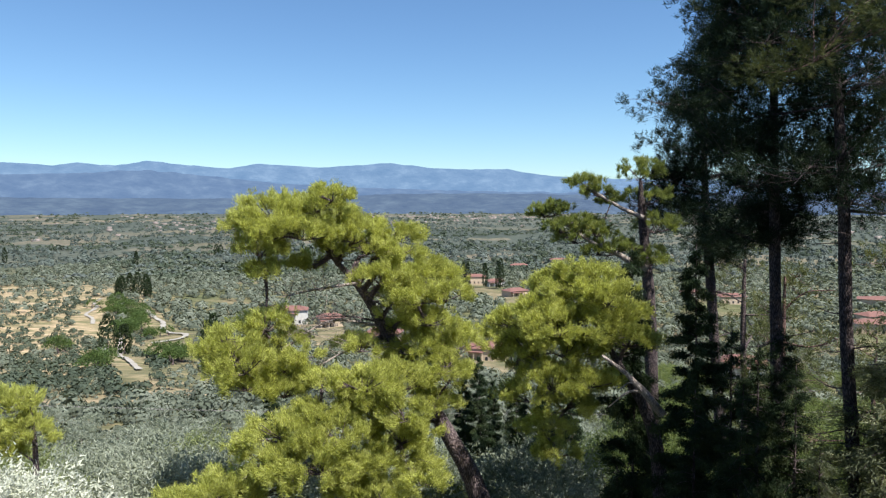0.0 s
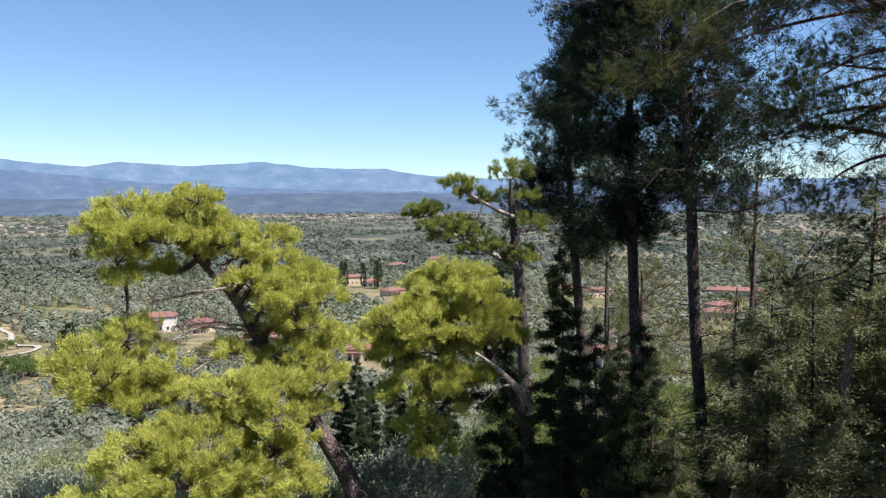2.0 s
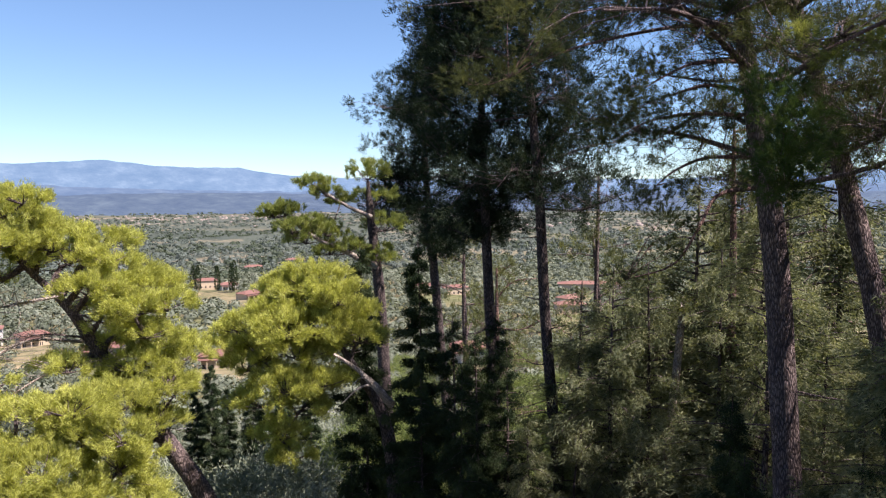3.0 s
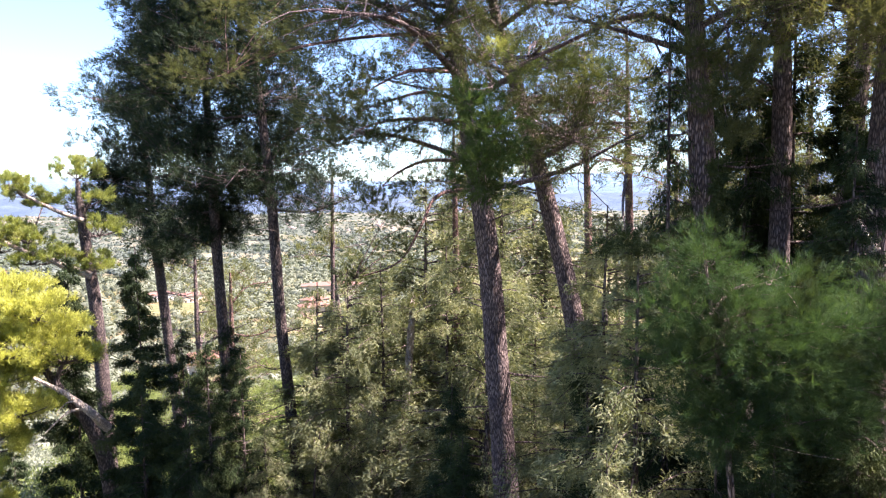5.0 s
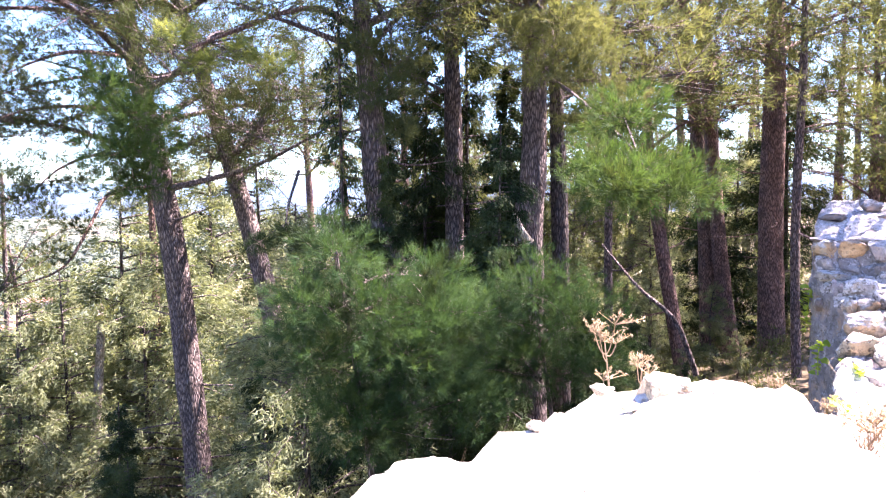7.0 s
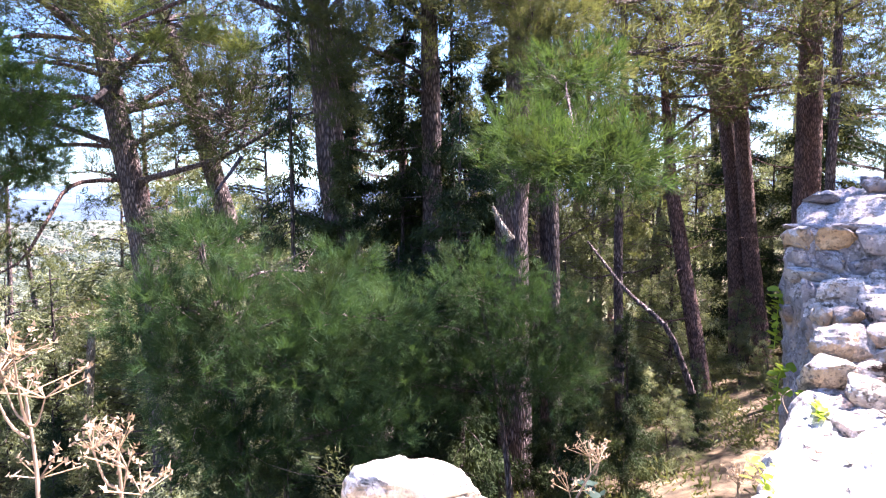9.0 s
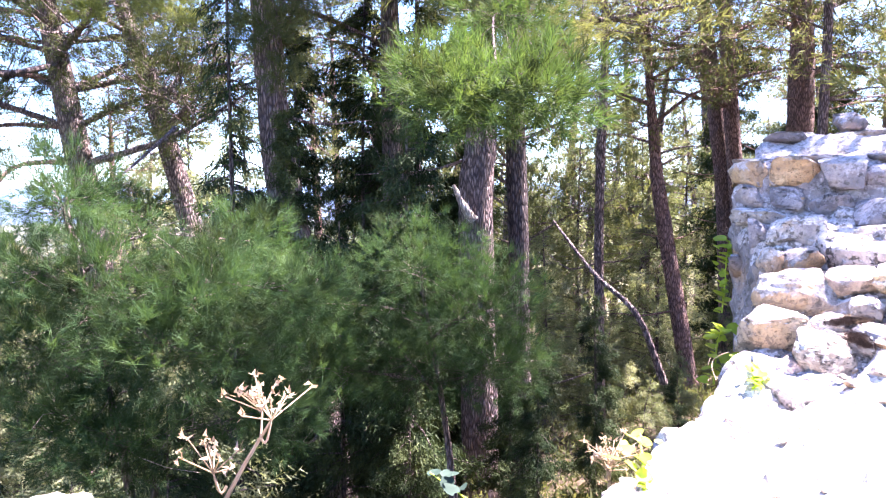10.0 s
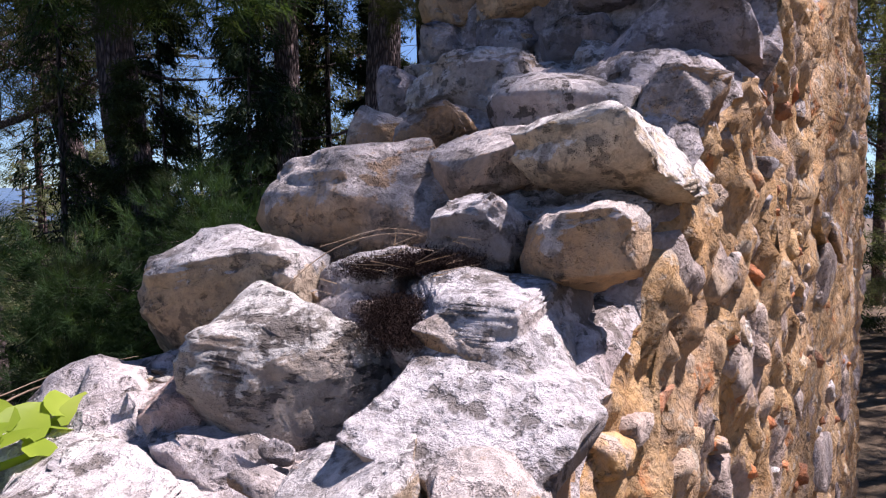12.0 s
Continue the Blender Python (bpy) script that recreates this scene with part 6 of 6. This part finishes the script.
def dry_plant(place, height, heads, seed, label):
    """A dried umbel: branching stalks that end in flat seed heads."""
    rng = np.random.default_rng(seed)
    ob = tagged(new("dry_plant"), label, "dried plant", "dried plants on the wall")
    ob.location = place
    top = np.array([rng.normal() * 0.03, rng.normal() * 0.03, height])
    v, f = sweep(smooth_line([(0, 0, -0.03), top * 0.5 + [0.01, 0, 0], top], 8), np.linspace(0.0042, 0.0022, 8), 5)
    child("stalk", mesh_np("stalk", v, f, DRY, True), ob)
    for i in range(heads):
        k = rng.uniform(0.25, 0.9)
        p = top * k
        a = rng.uniform(0, 2 * math.pi)
        q = p + np.array([math.cos(a) * 0.42, math.sin(a) * 0.42, rng.uniform(0.5, 0.9)]) * height * rng.uniform(0.3, 0.55)
        if i == 0:
            p, q = top * 0.85, top * 1.02
        v, f = sweep(smooth_line([p, (p + q) / 2 + [0, 0, -0.02], q], 6), np.linspace(0.0028, 0.0015, 6), 4)
        branch = child("side_stalk", mesh_np("side_stalk", v, f, DRY, True), ob)
        n = 9
        d = rng.normal(size=(n, 3)) * [0.03, 0.03, 0.008] + [0, 0, 0.03]
        pieces = [sweep(np.array([q, q + e]), [0.0012, 0.0012], 3) for e in d]
        v, f = join(pieces)
        c = np.repeat(q + d, 2, 0)
        tv, tf = tufts(rng, c, np.tile([0, 0, 1.0], (len(c), 1)), 3, 0.012, 0.006, 1.2, 0.004)
        tagged(child("seed_head", mesh_np("seed_head", tv, tf, DRY), branch, "flat dried seed head"), kind="stuff")
        tagged(child("ray_stalk", mesh_np("ray_stalk", v, f, DRY), branch), kind="stuff")


dry_plant((3.82, -0.26, 4.12), 0.27, 6, 1, "tall dried umbel plant on the wall top")
dry_plant((3.9, -0.33, 4.1), 0.2, 4, 2, "dried umbel stalks on the wall top")
dry_plant((4.93, -0.68, 3.86), 0.14, 3, 3, "small dried umbel at the wall's edge")
dry_plant((5.88, -0.98, 3.62), 0.08, 5, 4, "low dried plant beside the vine")
dry_plant((3.4, -0.96, 4.24), 0.09, 7, 5, "tuft of dry brown stalks on the wall")
dry_plant((3.6, -1.1, 4.1), 0.07, 5, 6, "short dry stalks on the bleached wall")


def straw(name, spots, count, length, material, seed, label, flat=0.25, thick=0.018):
    """Scattered blades of dry grass or moss: too many to count."""
    rng = np.random.default_rng(seed)
    cs, ws = [], []
    for x, y, zc, r in spots:
        n = int(count)
        off = np.clip(rng.normal(size=(n, 3)), -1.7, 1.7) * [r, r, r * 0.25]
        cs.append(np.array([x, y, zc]) + off)
        d = rng.normal(size=(n, 3)) * [1, 1, flat]
        d[:, 2] = np.abs(d[:, 2]) + flat * 0.4
        ws.append(d)
    v, f = tufts(rng, np.concatenate(cs), np.concatenate(ws), 2, length, length * thick, 0.3, 0.004)
    tagged(new(name, mesh_np(name, v, f, material)), label, "dry grass", kind="stuff")


DEAD_LEAF = leaf_material("brown_dead_leaves", (0.14, 0.09, 0.065), (0.25, 0.17, 0.13), (0.38, 0.29, 0.23), 0.2, (1, 1, 1), 20.0, 0.8)
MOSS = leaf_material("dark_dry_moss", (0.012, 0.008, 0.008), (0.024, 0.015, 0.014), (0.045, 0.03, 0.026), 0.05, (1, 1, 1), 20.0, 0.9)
straw("straw", [(6.98, -1.22, 3.715, 0.05), (6.92, -1.18, 3.69, 0.05), (7.1, -1.5, 3.89, 0.05)], 14, 0.06, DRY, 3, "thin dry straw caught between the wall's stones")
straw("wall_edge_grass", [(3.2, 0.08, 4.03, 0.1), (3.6, -0.02, 4.04, 0.12), (4.4, -1.0, 4.02, 0.08), (4.7, -1.25, 3.86, 0.1), (5.4, -1.4, 3.72, 0.1)], 40, 0.06, DRY, 4, "short dry grass along the wall's broken edge", 1.2)
straw("dry_grass_tuft", [(3.3, -0.93, 4.27, 0.022), (3.34, -0.97, 4.25, 0.025), (3.27, -0.99, 4.25, 0.02)], 22, 0.075, DEAD_LEAF, 6, "tuft of brown dead grass on the bleached wall", 1.6, 0.09)
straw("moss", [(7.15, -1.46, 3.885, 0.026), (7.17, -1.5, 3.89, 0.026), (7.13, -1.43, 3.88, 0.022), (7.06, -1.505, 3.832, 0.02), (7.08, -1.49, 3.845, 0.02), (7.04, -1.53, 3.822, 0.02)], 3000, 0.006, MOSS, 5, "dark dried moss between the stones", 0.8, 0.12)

# bare limbs of the nearer pines
dead_limb("bare_limb", "long pale bare limb arching from a pine trunk", [([(14.25, 3.7, 7.6), (13.8, 4.3, 8.3), (13.4, 5.0, 8.65), (13.0, 5.6, 8.6)], 0.075)])
dead_limb("bare_limb", "reddish bare limb arching from a pine trunk", [([(11.6, 5.6, 7.5), (11.3, 6.1, 8.0), (11.0, 6.7, 8.1), (10.4, 7.6, 7.7), (10.0, 8.2, 7.4)], 0.07)], BARK_RED)
dead_limb("broken_stub", "short pale broken limb on a pine trunk", [([(13.9, 3.65, 4.1), (13.75, 3.75, 4.35), (13.65, 3.85, 4.65)], 0.09)])
dead_limb("fallen_limb", "bent bare grey stem leaning among the trees", [([(13.4, 0.6, 2.0), (13.2, 0.9, 2.9), (13.3, 1.5, 3.4), (13.6, 2.2, 4.1)], 0.05)], BARK)


# the overhead line across the grove
for k in range(2):
    a, b = np.array([-46.0, 47.0 + k, -8.2 - 0.25 * k]), np.array([42.0, 55.0 + k, -11.5 - 0.25 * k])
    line = [a + (b - a) * t + [0, 0, -3.2 * t * (1 - t)] for t in np.linspace(0, 1, 24)]
    v, f = sweep(line, [0.005] * 24, 4)
    tagged(new("power_cable", mesh_np("power_cable", v, f, LIME_GREY)), "thin pale overhead cable above the grove", "cable", "overhead cables")


def shrubs(name, label, count, seed, spot, material, size, blade=0.16, wide=0.035, many=9):
    """Low leafy undergrowth on the wood's floor: too many to count."""
    r = np.random.default_rng(seed)
    x, y = r.uniform(spot[0], spot[1], count), r.uniform(spot[2], spot[3], count)
    keep = (x - 0.3 * y > 2.0) & ((x > 10) | (y > 5))
    x, y = x[keep], y[keep]
    n = 16
    d = unit(r.normal(size=(len(x), n, 3)))
    d[..., 2] = np.abs(d[..., 2])
    s = size * r.uniform(0.5, 1.4, (len(x), 1, 1))
    c = np.stack([x, y, ground_z(x, y)], -1)[:, None] + d * s * r.uniform(0.3, 1, (len(x), n, 1))
    v, f = tufts(r, c.reshape(-1, 3), (d + [0, 0, 0.4]).reshape(-1, 3), many, blade, wide, 0.9, 0.08)
    tagged(new(name, mesh_np(name, v, f, material)), label, "undergrowth", kind="stuff")


shrubs("undergrowth", "dark leafy undergrowth on the wood's floor", 900, 4, (8, 34, -1, 36), NEEDLE, 0.7)
shrubs("hillside_brush", "pale green brush on the slope behind the pines", 1500, 6, (18, 85, 20, 100), BROADLEAF, 1.6, 0.34, 0.1, 5)


def dry_stalk(points, radius, label):
    """A single thin curved straw lying over the stones."""
    base = np.array(points[0], float)
    ob = tagged(new("dry_stalk"), label, "dried stalk", "dried stalks on the wall")
    ob.location = base
    v, f = sweep(smooth_line(np.array(points) - base, 26), np.linspace(radius, radius * 0.5, 26), 5)
    child("stem", mesh_np("stem", v, f, DRY, True), ob)
    v, f = sweep(smooth_line(np.array(points[1:4]) - base + [0.0, 0.012, 0.006], 12), np.linspace(radius * 0.6, radius * 0.3, 12), 4)
    child("side_stem", mesh_np("side_stem", v, f, DRY, True), ob)


dry_stalk([(6.84, -1.07, 3.69), (6.9, -1.045, 3.722), (6.984, -1.04, 3.735), (7.081, -1.06, 3.74), (7.15, -1.09, 3.735), (7.2, -1.14, 3.72)], 0.0016, "thin curved dry stalk over the sunlit stones")
dry_stalk([(7.02, -1.34, 3.83), (7.1, -1.38, 3.9), (7.17, -1.44, 3.92), (7.22, -1.52, 3.89)], 0.0008, "thin bent straw beside the dark moss")
